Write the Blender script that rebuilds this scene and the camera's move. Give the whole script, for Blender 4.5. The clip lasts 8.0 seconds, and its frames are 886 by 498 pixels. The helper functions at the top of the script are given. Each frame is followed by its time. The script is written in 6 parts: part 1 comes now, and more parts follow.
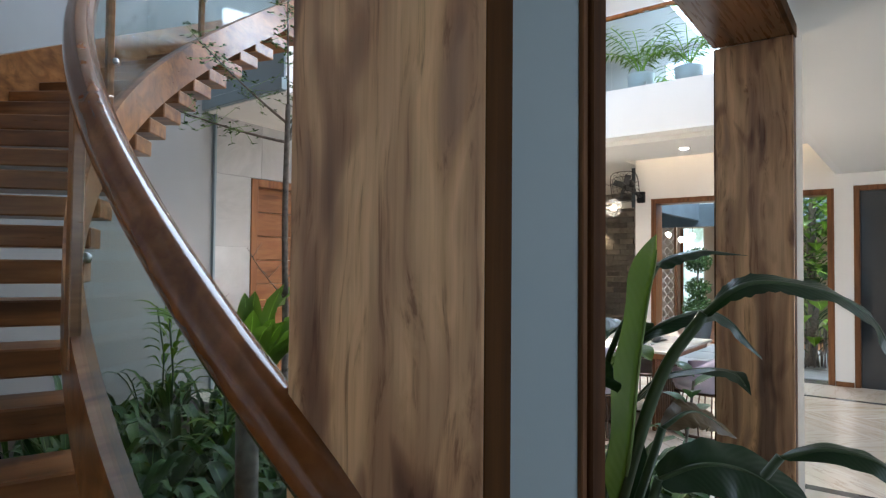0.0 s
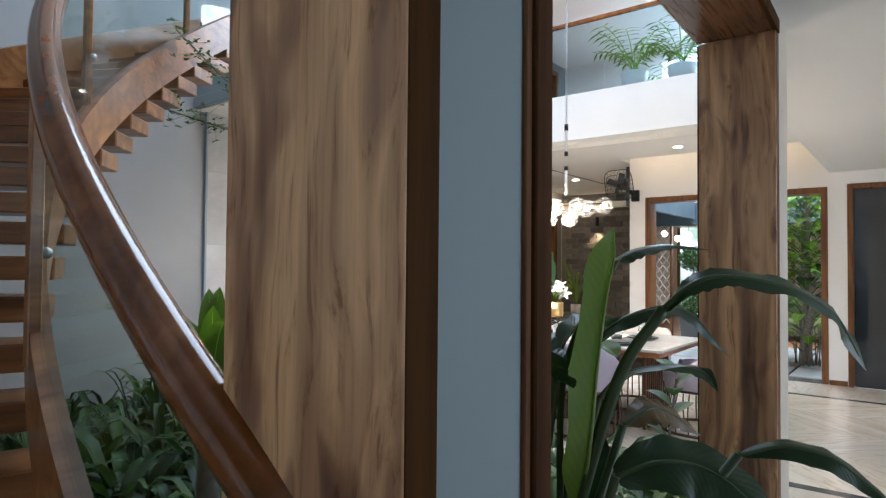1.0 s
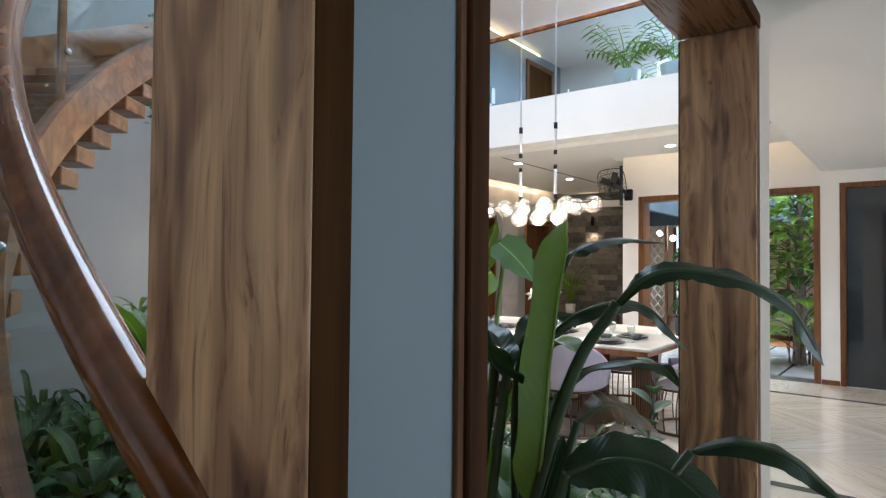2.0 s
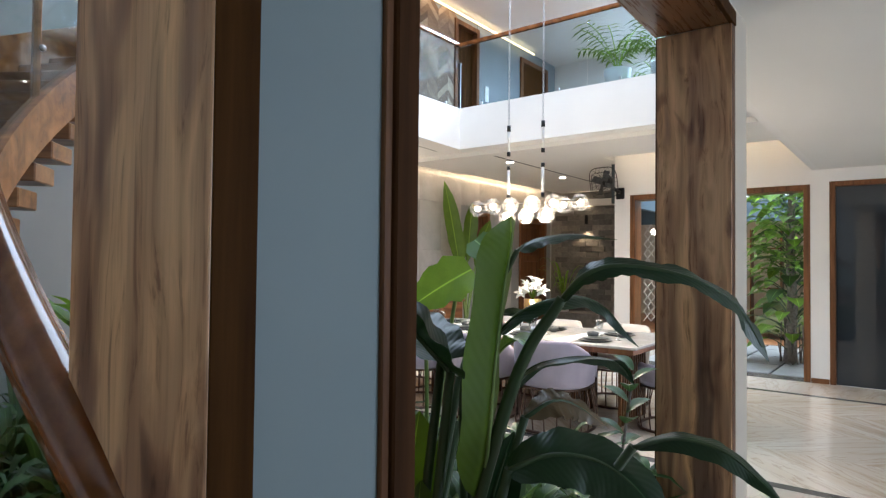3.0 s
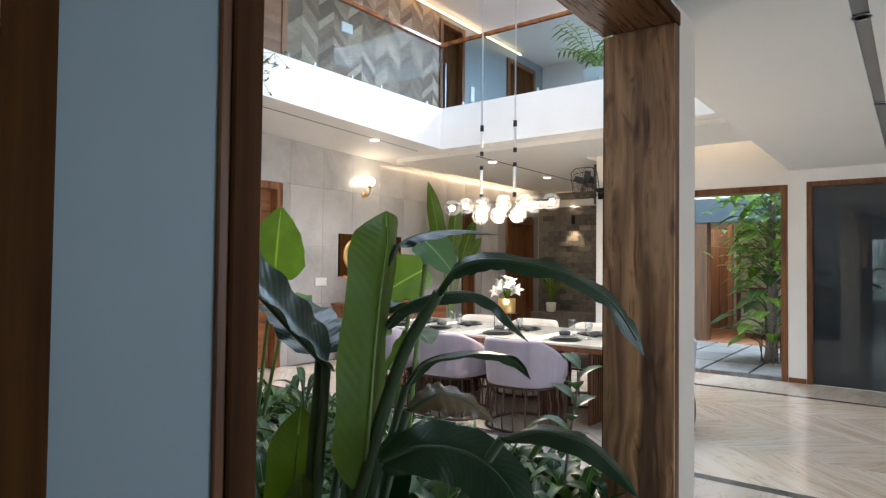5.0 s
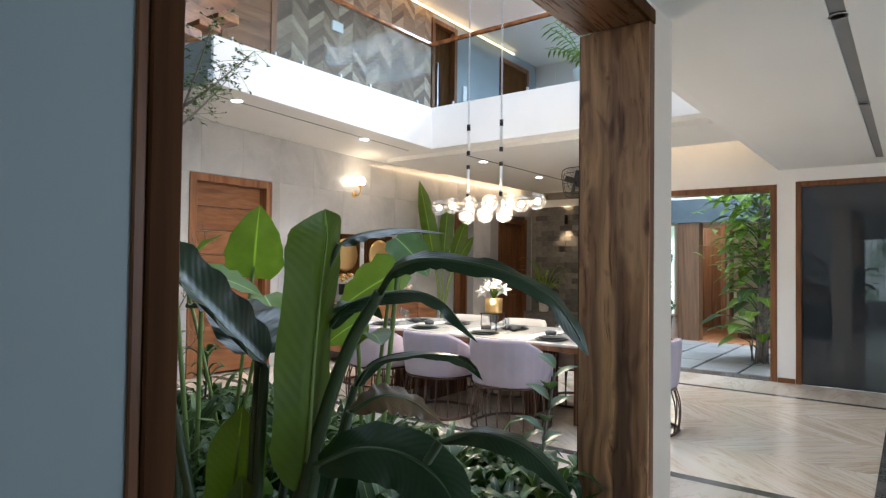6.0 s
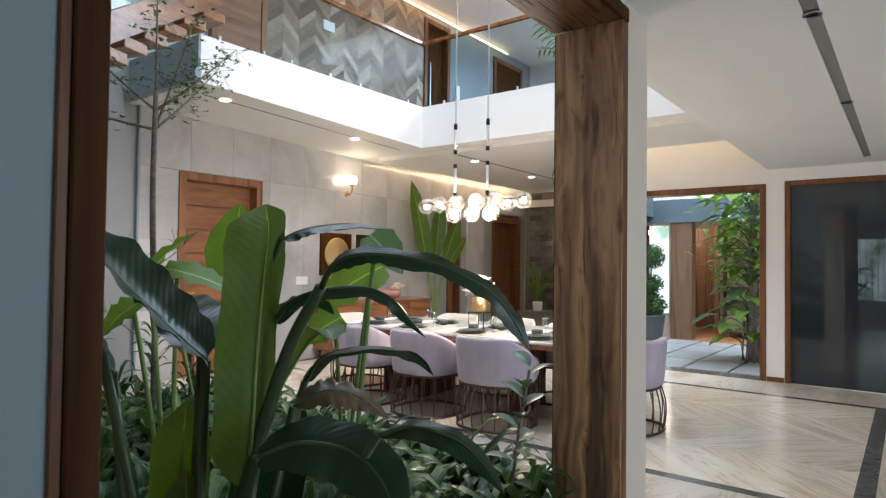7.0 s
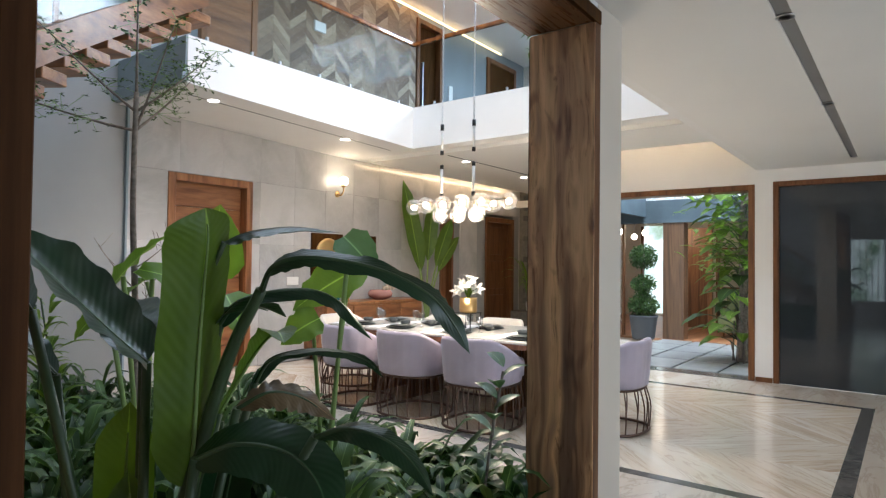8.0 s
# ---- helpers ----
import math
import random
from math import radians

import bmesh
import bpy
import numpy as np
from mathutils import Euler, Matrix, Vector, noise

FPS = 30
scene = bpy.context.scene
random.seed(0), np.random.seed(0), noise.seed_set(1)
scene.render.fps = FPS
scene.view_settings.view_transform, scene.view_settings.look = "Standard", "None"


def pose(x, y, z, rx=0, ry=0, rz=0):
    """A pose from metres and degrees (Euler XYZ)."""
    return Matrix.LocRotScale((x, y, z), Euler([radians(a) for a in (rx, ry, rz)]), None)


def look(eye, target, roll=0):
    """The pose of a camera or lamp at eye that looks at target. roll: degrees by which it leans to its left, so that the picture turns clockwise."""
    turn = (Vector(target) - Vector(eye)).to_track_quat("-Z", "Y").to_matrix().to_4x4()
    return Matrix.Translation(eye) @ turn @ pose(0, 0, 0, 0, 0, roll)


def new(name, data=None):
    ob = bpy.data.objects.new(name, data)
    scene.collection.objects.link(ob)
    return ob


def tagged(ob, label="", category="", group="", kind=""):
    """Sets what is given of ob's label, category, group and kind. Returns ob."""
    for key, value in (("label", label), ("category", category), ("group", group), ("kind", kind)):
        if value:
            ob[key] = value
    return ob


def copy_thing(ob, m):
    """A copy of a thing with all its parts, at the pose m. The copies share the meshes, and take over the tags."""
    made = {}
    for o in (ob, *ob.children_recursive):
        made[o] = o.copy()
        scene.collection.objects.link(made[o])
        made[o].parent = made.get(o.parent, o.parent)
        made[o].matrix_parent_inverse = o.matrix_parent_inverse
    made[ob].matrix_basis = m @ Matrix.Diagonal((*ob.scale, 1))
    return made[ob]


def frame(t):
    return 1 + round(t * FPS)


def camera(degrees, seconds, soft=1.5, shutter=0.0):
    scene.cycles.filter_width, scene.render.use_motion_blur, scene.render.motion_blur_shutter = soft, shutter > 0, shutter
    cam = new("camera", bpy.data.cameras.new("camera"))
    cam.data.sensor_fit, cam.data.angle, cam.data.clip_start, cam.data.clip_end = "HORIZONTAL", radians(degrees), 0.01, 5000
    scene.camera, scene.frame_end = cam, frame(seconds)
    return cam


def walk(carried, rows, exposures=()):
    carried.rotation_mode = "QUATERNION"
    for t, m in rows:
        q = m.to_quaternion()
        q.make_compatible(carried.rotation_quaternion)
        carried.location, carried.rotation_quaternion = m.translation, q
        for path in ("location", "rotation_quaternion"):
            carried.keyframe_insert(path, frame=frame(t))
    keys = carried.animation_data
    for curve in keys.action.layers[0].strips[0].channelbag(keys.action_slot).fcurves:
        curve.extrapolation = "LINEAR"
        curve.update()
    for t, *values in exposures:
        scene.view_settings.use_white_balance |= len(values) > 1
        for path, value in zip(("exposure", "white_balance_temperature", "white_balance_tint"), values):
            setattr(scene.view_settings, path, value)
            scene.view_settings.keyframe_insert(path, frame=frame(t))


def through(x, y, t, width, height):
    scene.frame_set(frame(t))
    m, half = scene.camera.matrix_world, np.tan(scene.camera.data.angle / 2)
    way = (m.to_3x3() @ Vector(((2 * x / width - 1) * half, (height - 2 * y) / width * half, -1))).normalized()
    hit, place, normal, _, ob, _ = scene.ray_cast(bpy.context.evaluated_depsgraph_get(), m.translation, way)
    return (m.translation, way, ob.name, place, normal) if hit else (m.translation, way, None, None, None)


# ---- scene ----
cam = camera(71.6, 8.0, soft=1.3)
PATH = [
    (0, (0.548, 0.14, 1.477), (2.124, 1.37, 1.53), 0.5),
    (0.5, (0.582, 0.112, 1.471), (2.159, 1.342, 1.524), 0.5),
    (1, (0.62, 0.081, 1.467), (2.196, 1.31, 1.518), 0.5),
    (1.5, (0.664, 0.051, 1.459), (2.241, 1.28, 1.511), 0.5),
    (3, (0.771, -0.068, 1.449), (2.351, 1.157, 1.496), 0.6),
    (3.5, (0.806, -0.117, 1.444), (2.387, 1.108, 1.491), 0.5),
    (4, (0.841, -0.166, 1.444), (2.422, 1.057, 1.491), 0.6),
    (4.5, (0.873, -0.223, 1.44), (2.455, 0.999, 1.488), 0.6),
    (6, (0.995, -0.349, 1.44), (2.583, 0.866, 1.488), 0.7),
    (6.5, (1.033, -0.395, 1.443), (2.622, 0.82, 1.488), 0.6),
    (7, (1.061, -0.445, 1.431), (2.651, 0.767, 1.479), 0.7),
    (7.5, (1.089, -0.498, 1.439), (2.681, 0.712, 1.487), 0.7),
    (8, (1.125, -0.548, 1.439), (2.717, 0.661, 1.487), 0.7),
]
walk(cam, [(t, look(eye, target, roll)) for t, eye, target, roll in PATH], exposures=[(0.0, 0.54, 6030, 14), (4.5, 0.46, 6030, 14), (8.0, 0.40, 6180, 14)])

# ---- world and large lights ----
world = bpy.data.worlds.new("sky")
scene.world = world
world.use_nodes = True
wn = world.node_tree
sky = wn.nodes.new("ShaderNodeTexSky")
sky.sky_type, sky.sun_disc = "NISHITA", False
sky.sun_elevation, sky.sun_rotation = radians(55), radians(200)
wn.links.new(sky.outputs[0], wn.nodes["Background"].inputs[0])
wn.nodes["Background"].inputs[1].default_value = 0.10


def lamp(name, kind, m, energy, color=(1, 1, 1), **more):
    d = bpy.data.lights.new(name, kind)
    d.energy, d.color = energy, color
    if "size" in more:
        d.shape, d.size, d.size_y = "RECTANGLE", more["size"], more["size_y"]
    if "radius" in more:
        d.shadow_soft_size = more["radius"]
    if "spot" in more:
        d.spot_size, d.spot_blend = radians(more["spot"]), 0.6
    if "angle" in more:
        d.angle = radians(more["angle"])
    ob = new(name, d)
    ob.matrix_world = m
    return ob


COOL, WARM = (0.75, 0.89, 1.0), (1.0, 0.72, 0.42)
lamp("sun", "SUN", look((0, 0, 20), (4.0, 9.0, 0)), 0.7, (1.0, 0.96, 0.90), angle=12)
# daylight through the skylight over the void, the foyer windows and the courtyard's open top
lamp("skylight_daylight", "AREA", pose(5.4, 3.1, 7.15), 190, COOL, size=4.2, size_y=3.6)
lamp("foyer_window_daylight", "AREA", look((4.2, -4.3, 1.6), (4.2, 0, 1.2)), 56, COOL, size=3.0, size_y=2.0)
lamp("courtyard_daylight", "AREA", pose(11.8, 1.3, 6.4), 800, COOL, size=3.2, size_y=4.0)


# ---- materials ----
def mat(name, base, rough=0.5, metal=0.0, spec=0.5, build=None, **pins):
    m = bpy.data.materials.new(name)
    m.use_nodes = True
    b = m.node_tree.nodes["Principled BSDF"]
    b.inputs["Base Color"].default_value = (*base, 1)
    b.inputs["Roughness"].default_value = rough
    b.inputs["Metallic"].default_value = metal
    b.inputs["Specular IOR Level"].default_value = spec
    for k, v in pins.items():
        b.inputs[k.replace("_", " ")].default_value = v
    if build:
        build(m.node_tree, b)
    return m


def node(nt, kind, **pins):
    n = nt.nodes.new("ShaderNode" + kind)
    for k, v in pins.items():
        n.inputs[k].default_value = v
    return n


def coords(nt, scale=(1, 1, 1), rot=(0, 0, 0), shift=None, world_space=True):
    """Object or world position, scaled; shift moves it by a random amount per object."""
    mp = nt.nodes.new("ShaderNodeMapping")
    mp.inputs["Scale"].default_value = scale
    mp.inputs["Rotation"].default_value = [radians(a) for a in rot]
    if world_space:
        src = nt.nodes.new("ShaderNodeNewGeometry").outputs["Position"]
    else:
        src = nt.nodes.new("ShaderNodeTexCoord").outputs["Object"]
    if shift:
        add = nt.nodes.new("ShaderNodeVectorMath")
        add.operation = "MULTIPLY_ADD"
        info = nt.nodes.new("ShaderNodeObjectInfo")
        nt.links.new(info.outputs["Random"], add.inputs[0])
        add.inputs[1].default_value = (shift, shift * 0.7, shift * 1.3)
        nt.links.new(src, add.inputs[2])
        src = add.outputs[0]
    nt.links.new(src, mp.inputs[0])
    return mp.outputs[0]


def ramp(nt, fac, stops):
    r = nt.nodes.new("ShaderNodeValToRGB")
    el = r.color_ramp.elements
    while len(el) < len(stops):
        el.new(0.5)
    for e, (p, c) in zip(el, stops):
        e.position, e.color = p, (*c, 1)
    nt.links.new(fac, r.inputs[0])
    return r.outputs[0]


def noise_tex(nt, vec, scale, detail=4.0, rough=0.55, distort=0.0):
    n = nt.nodes.new("ShaderNodeTexNoise")
    n.inputs["Scale"].default_value, n.inputs["Detail"].default_value = scale, detail
    n.inputs["Roughness"].default_value, n.inputs["Distortion"].default_value = rough, distort
    nt.links.new(vec, n.inputs["Vector"])
    return n.outputs[0]


def mix(nt, a, b, fac, mode="MIX"):
    m = nt.nodes.new("ShaderNodeMix")
    m.data_type, m.blend_type = "RGBA", mode
    for pin, v in ((m.inputs[0], fac), (m.inputs[6], a), (m.inputs[7], b)):
        if isinstance(v, (int, float)):
            pin.default_value = v
        elif isinstance(v, tuple):
            pin.default_value = (*v, 1)
        else:
            nt.links.new(v, pin)
    return m.outputs[2]


def bump(nt, b, height, strength=0.2, dist=0.01):
    n = nt.nodes.new("ShaderNodeBump")
    n.inputs["Strength"].default_value, n.inputs["Distance"].default_value = strength, dist
    nt.links.new(height, n.inputs["Height"])
    nt.links.new(n.outputs[0], b.inputs["Normal"])


def rough_from(nt, b, fac, lo, hi):
    r = nt.nodes.new("ShaderNodeMapRange")
    r.inputs[3].default_value, r.inputs[4].default_value = lo, hi
    nt.links.new(fac, r.inputs[0])
    nt.links.new(r.outputs[0], b.inputs["Roughness"])


def wood_build(stops, along=(9, 9, 0.55), shift=0.0, world_space=True, dark=0.75, lo=0.3, hi=0.5, rot=(0, 0, 0)):
    def build(nt, b):
        v = coords(nt, along, rot, shift, world_space)
        big = noise_tex(nt, v, 0.8, 3, 0.5, 1.4)
        fine = noise_tex(nt, coords(nt, tuple(a * 7 for a in along), rot, shift, world_space), 1.0, 5, 0.6, 0.3)
        col = ramp(nt, big, stops)
        streak = ramp(nt, fine, [(0.3, (dark, dark * 0.97, dark * 0.94)), (0.62, (1, 1, 1))])
        col = mix(nt, col, streak, 0.8, "MULTIPLY")
        knots = noise_tex(nt, coords(nt, tuple(a * 0.45 for a in along), rot, shift + 3.3, world_space), 1.0, 2, 0.5, 2.5)
        shade = ramp(nt, knots, [(0.56, (1, 1, 1)), (0.72, (0.42, 0.38, 0.38))])
        nt.links.new(mix(nt, col, shade, 0.75, "MULTIPLY"), b.inputs["Base Color"])
        rough_from(nt, b, fine, lo, hi)
        bump(nt, b, fine, 0.08, 0.003)
    return build


DARK = [(0.25, (0.036, 0.013, 0.003)), (0.5, (0.066, 0.026, 0.006)), (0.8, (0.100, 0.042, 0.011))]
GLOSSY = [(0.3, (0.14, 0.044, 0.013)), (0.55, (0.25, 0.086, 0.025)), (0.8, (0.37, 0.145, 0.046))]
DOORW = [(0.3, (0.22, 0.085, 0.032)), (0.55, (0.34, 0.145, 0.058)), (0.8, (0.42, 0.20, 0.085))]


def teak_build(nt, b):
    """Figured veneer: broad golden and purple-brown bands along z, bent grain lines and dark knots."""
    warp = noise_tex(nt, coords(nt, (5, 5, 1.6)), 1.0, 2, 0.5, 0.0)
    v = coords(nt, (12.0, 12.0, 0.50))
    add = nt.nodes.new("ShaderNodeVectorMath")
    add.operation = "MULTIPLY_ADD"
    nt.links.new(warp, add.inputs[0])
    add.inputs[1].default_value = (2.2, 2.2, 0.0)
    nt.links.new(v, add.inputs[2])
    band = noise_tex(nt, add.outputs[0], 0.75, 2, 0.5, 0.3)
    col = ramp(nt, band, [(0.30, (0.23, 0.135, 0.095)), (0.40, (0.58, 0.335, 0.190)), (0.49, (0.94, 0.60, 0.34)), (0.56, (0.76, 0.45, 0.25)), (0.63, (0.42, 0.25, 0.17)), (0.72, (0.25, 0.155, 0.12))])
    lines = noise_tex(nt, add.outputs[0], 4.2, 4, 0.65, 0.2)
    col = mix(nt, col, ramp(nt, lines, [(0.32, (0.44, 0.34, 0.30)), (0.43, (0.90, 0.86, 0.83)), (0.55, (1, 1, 1))]), 0.9, "MULTIPLY")
    fine = noise_tex(nt, coords(nt, (170, 170, 5)), 1.0, 3, 0.6)
    col = mix(nt, col, ramp(nt, fine, [(0.3, (0.86, 0.84, 0.82)), (0.55, (1, 1, 1))]), 0.8, "MULTIPLY")
    knot = noise_tex(nt, coords(nt, (7.5, 7.5, 2.6)), 1.0, 1, 0.4, 1.2)
    col = mix(nt, col, ramp(nt, knot, [(0.57, (1, 1, 1)), (0.65, (0.58, 0.50, 0.51)), (0.74, (0.32, 0.27, 0.30))]), 0.85, "MULTIPLY")
    cloud = noise_tex(nt, coords(nt, (5.5, 5.5, 0.7)), 1.0, 2, 0.5, 0.8)
    col = mix(nt, col, ramp(nt, cloud, [(0.40, (1.0, 0.98, 0.94)), (0.54, (0.82, 0.77, 0.77)), (0.66, (0.52, 0.46, 0.50))]), 0.75, "MULTIPLY")
    nt.links.new(col, b.inputs["Base Color"])
    rough_from(nt, b, fine, 0.28, 0.42)
    bump(nt, b, fine, 0.06, 0.002)


wood_panel = mat("teak veneer panel", (0.35, 0.2, 0.1), spec=0.4, build=teak_build, Coat_Weight=0.3, Coat_Roughness=0.22)
# lintel veneer darkened: the shade on its underside is in the colour
wood_soffit_shaded = mat("polished soffit veneer with shade in its colour", (0.2, 0.1, 0.04), spec=0.4, build=wood_build([(0.3, (0.13, 0.05, 0.018)), (0.6, (0.24, 0.105, 0.040))], (0.5, 8, 8), lo=0.22, hi=0.34))
# dark wood; deepened to hold the shade on the left casing
wood_dark = mat("dark wood with casing shade", (0.04, 0.02, 0.01), spec=0.05, build=wood_build(DARK, (14, 14, 0.8), lo=0.5, hi=0.65))
wood_casing = mat("brown stained casing", (0.16, 0.07, 0.03), spec=0.22, build=wood_build(
    [(0.3, (0.115, 0.048, 0.020)), (0.6, (0.215, 0.095, 0.040))], (14, 14, 0.9), lo=0.3, hi=0.45))
# darker copy of the casing brown, with dim light put into the tone
wood_casing_shaded = mat("brown casing in shade", (0.1, 0.05, 0.02), spec=0.08, build=wood_build([(0.3, (0.042, 0.016, 0.006)), (0.6, (0.088, 0.037, 0.014))], (16, 16, 0.8), lo=0.55, hi=0.7))
wood_rail = mat("polished handrail wood", (0.24, 0.09, 0.03), build=wood_build(GLOSSY, (6, 6, 4), lo=0.10, hi=0.20), Coat_Weight=0.6, Coat_Roughness=0.08)
wood_stair = mat("stair wood", (0.2, 0.1, 0.05), build=wood_build(
    [(0.3, (0.15, 0.056, 0.018)), (0.55, (0.31, 0.132, 0.044)), (0.8, (0.46, 0.22, 0.085))], (1.2, 9, 9), 4.0, False, lo=0.22, hi=0.4))
wood_door = mat("orange brown door wood", (0.34, 0.15, 0.06), build=wood_build(DOORW, (1.0, 9, 8), 2.0, lo=0.3, hi=0.45))
wood_frame = mat("orange brown frame wood", (0.34, 0.15, 0.06), build=wood_build(DOORW, (9, 9, 0.9), lo=0.3, hi=0.45))
wood_plank = mat("grey brown plank", (0.3, 0.2, 0.12), build=None)


def plank_build(nt, b):
    info = nt.nodes.new("ShaderNodeObjectInfo")
    base = ramp(nt, info.outputs["Random"], [(0.0, (0.17, 0.100, 0.058)), (0.5, (0.33, 0.215, 0.130)), (1.0, (0.54, 0.40, 0.27))])
    v = coords(nt, (3, 30, 30), (0, 0, 0), 5.0, False)
    grain = noise_tex(nt, v, 1.0, 5, 0.6, 0.6)
    nt.links.new(mix(nt, base, ramp(nt, grain, [(0.3, (0.62, 0.6, 0.58)), (0.65, (1, 1, 1))]), 0.8, "MULTIPLY"), b.inputs["Base Color"])
    bump(nt, b, grain, 0.15, 0.003)


plank_build(wood_plank.node_tree, wood_plank.node_tree.nodes["Principled BSDF"])


def paint_build(base, spread=0.05, scale=1.2):
    def build(nt, b):
        n = noise_tex(nt, coords(nt), scale, 3)
        lo, hi = tuple(c * (1 - spread) for c in base), tuple(min(1, c * (1 + spread)) for c in base)
        nt.links.new(ramp(nt, n, [(0.3, lo), (0.7, hi)]), b.inputs["Base Color"])
        bump(nt, b, noise_tex(nt, coords(nt), 160, 3), 0.06, 0.002)
    return build


white_paint = mat("white wall paint", (0.8, 0.79, 0.77), 0.6, build=paint_build((0.80, 0.79, 0.77), 0.03))
# cool shade on the left pillar's face is put into this grey
grey_shade_paint = mat("blue grey paint with shade", (0.42, 0.46, 0.48), 0.6, build=paint_build((0.25, 0.315, 0.345), 0.04))
stair_wall = mat("neutral grey wall paint", (0.29, 0.30, 0.305), 0.42, build=paint_build((0.29, 0.30, 0.305), 0.05))
# right pillar's white face, toned down to hold its warm shade
warm_shade_paint = mat("white paint toned to warm shade", (0.66, 0.59, 0.50), 0.65, build=paint_build((0.66, 0.59, 0.50), 0.03))
upper_grey = mat("dark grey upper wall", (0.22, 0.25, 0.27), 0.5, build=paint_build((0.22, 0.25, 0.27), 0.12, 2.0))
ceiling_paint = mat("ceiling paint", (0.78, 0.77, 0.74), 0.7, build=paint_build((0.78, 0.77, 0.74), 0.02, 0.7))


def marble_build(cols, vein, scale, rot=(0, 0, 0), stretch=(1, 1, 1), shift=9.0, lo=0.08, hi=0.18, vein_amt=0.6):
    def build(nt, b):
        v = coords(nt, stretch, rot, shift, False)
        cloud = noise_tex(nt, v, scale, 5, 0.55, 0.8)
        col = ramp(nt, cloud, cols)
        lines = noise_tex(nt, v, scale * 1.6, 6, 0.6, 1.8)
        mask = ramp(nt, lines, [(0.47, (0, 0, 0)), (0.5, (1, 1, 1)), (0.53, (0, 0, 0))])
        m = nt.nodes.new("ShaderNodeMath")
        m.operation = "MULTIPLY"
        m.inputs[1].default_value = vein_amt
        nt.links.new(mask, m.inputs[0])
        nt.links.new(mix(nt, col, vein, m.outputs[0]), b.inputs["Base Color"])
        rough_from(nt, b, cloud, lo, hi)
    return build


grey_marble = mat("polished grey marble", (0.5, 0.5, 0.5), build=marble_build(
    [(0.28, (0.36, 0.355, 0.35)), (0.5, (0.50, 0.495, 0.49)), (0.72, (0.62, 0.615, 0.61))], (0.64, 0.64, 0.63), 0.8, lo=0.06, hi=0.14, vein_amt=0.14))
floor_stone = mat("beige veined floor marble", (0.6, 0.5, 0.4), build=marble_build(
    [(0.26, (0.52, 0.37, 0.24)), (0.40, (0.72, 0.61, 0.48)), (0.7, (0.82, 0.75, 0.65))], (0.36, 0.22, 0.12), 0.8, stretch=(0.55, 4.5, 1), lo=0.10, hi=0.22, vein_amt=0.42))
floor_plain = mat("pale floor marble", (0.6, 0.55, 0.48), build=marble_build(
    [(0.25, (0.55, 0.46, 0.37)), (0.6, (0.70, 0.63, 0.54))], (0.34, 0.25, 0.17), 0.8, stretch=(0.6, 2.2, 1), lo=0.12, hi=0.22, vein_amt=0.4))
inlay_stone = mat("dark grey inlay stone", (0.10, 0.095, 0.09), build=marble_build(
    [(0.3, (0.07, 0.066, 0.06)), (0.7, (0.15, 0.14, 0.13))], (0.25, 0.24, 0.22), 3.0, lo=0.12, hi=0.25, vein_amt=0.3))


def slate_build(nt, b):
    info = nt.nodes.new("ShaderNodeObjectInfo")
    base = ramp(nt, info.outputs["Random"], [(0.0, (0.12, 0.115, 0.105)), (0.6, (0.20, 0.19, 0.175)), (1.0, (0.29, 0.27, 0.235))])
    n = noise_tex(nt, coords(nt, shift=7.0), 14, 6)
    nt.links.new(mix(nt, base, ramp(nt, n, [(0.3, (0.6, 0.6, 0.6)), (0.7, (1, 1, 1))]), 0.8, "MULTIPLY"), b.inputs["Base Color"])
    bump(nt, b, n, 0.5, 0.01)


slate = mat("split slate", (0.14, 0.13, 0.13), 0.75, build=slate_build)
paver = mat("grey stone paver", (0.3, 0.31, 0.31), 0.55, build=marble_build(
    [(0.3, (0.17, 0.178, 0.178)), (0.7, (0.30, 0.308, 0.30))], (0.38, 0.38, 0.37), 2.5, lo=0.3, hi=0.5, vein_amt=0.3))
soil = mat("dark planting soil", (0.03, 0.022, 0.016), 0.95, build=paint_build((0.03, 0.022, 0.016), 0.4, 25))


def glass_mat(name, tint, base_gloss=0.045, rim_gloss=0.55):
    """Clear sheet glass: lets light straight through, with more gloss at grazing angles."""
    m = bpy.data.materials.new(name)
    m.use_nodes = True
    nt = m.node_tree
    nt.nodes.clear()
    out = nt.nodes.new("ShaderNodeOutputMaterial")
    tr = node(nt, "BsdfTransparent", Color=(*tint, 1))
    gl = node(nt, "BsdfGlossy", Roughness=0.02)
    lw = node(nt, "LayerWeight", Blend=0.5)
    pw = nt.nodes.new("ShaderNodeMath")
    pw.operation = "POWER"
    pw.inputs[1].default_value = 4.0
    ma = nt.nodes.new("ShaderNodeMath")
    ma.operation = "MULTIPLY_ADD"
    ma.inputs[1].default_value, ma.inputs[2].default_value = rim_gloss, base_gloss
    mx = nt.nodes.new("ShaderNodeMixShader")
    nt.links.new(lw.outputs["Facing"], pw.inputs[0])
    nt.links.new(pw.outputs[0], ma.inputs[0])
    nt.links.new(ma.outputs[0], mx.inputs[0])
    nt.links.new(tr.outputs[0], mx.inputs[1])
    nt.links.new(gl.outputs[0], mx.inputs[2])
    nt.links.new(mx.outputs[0], out.inputs[0])
    return m


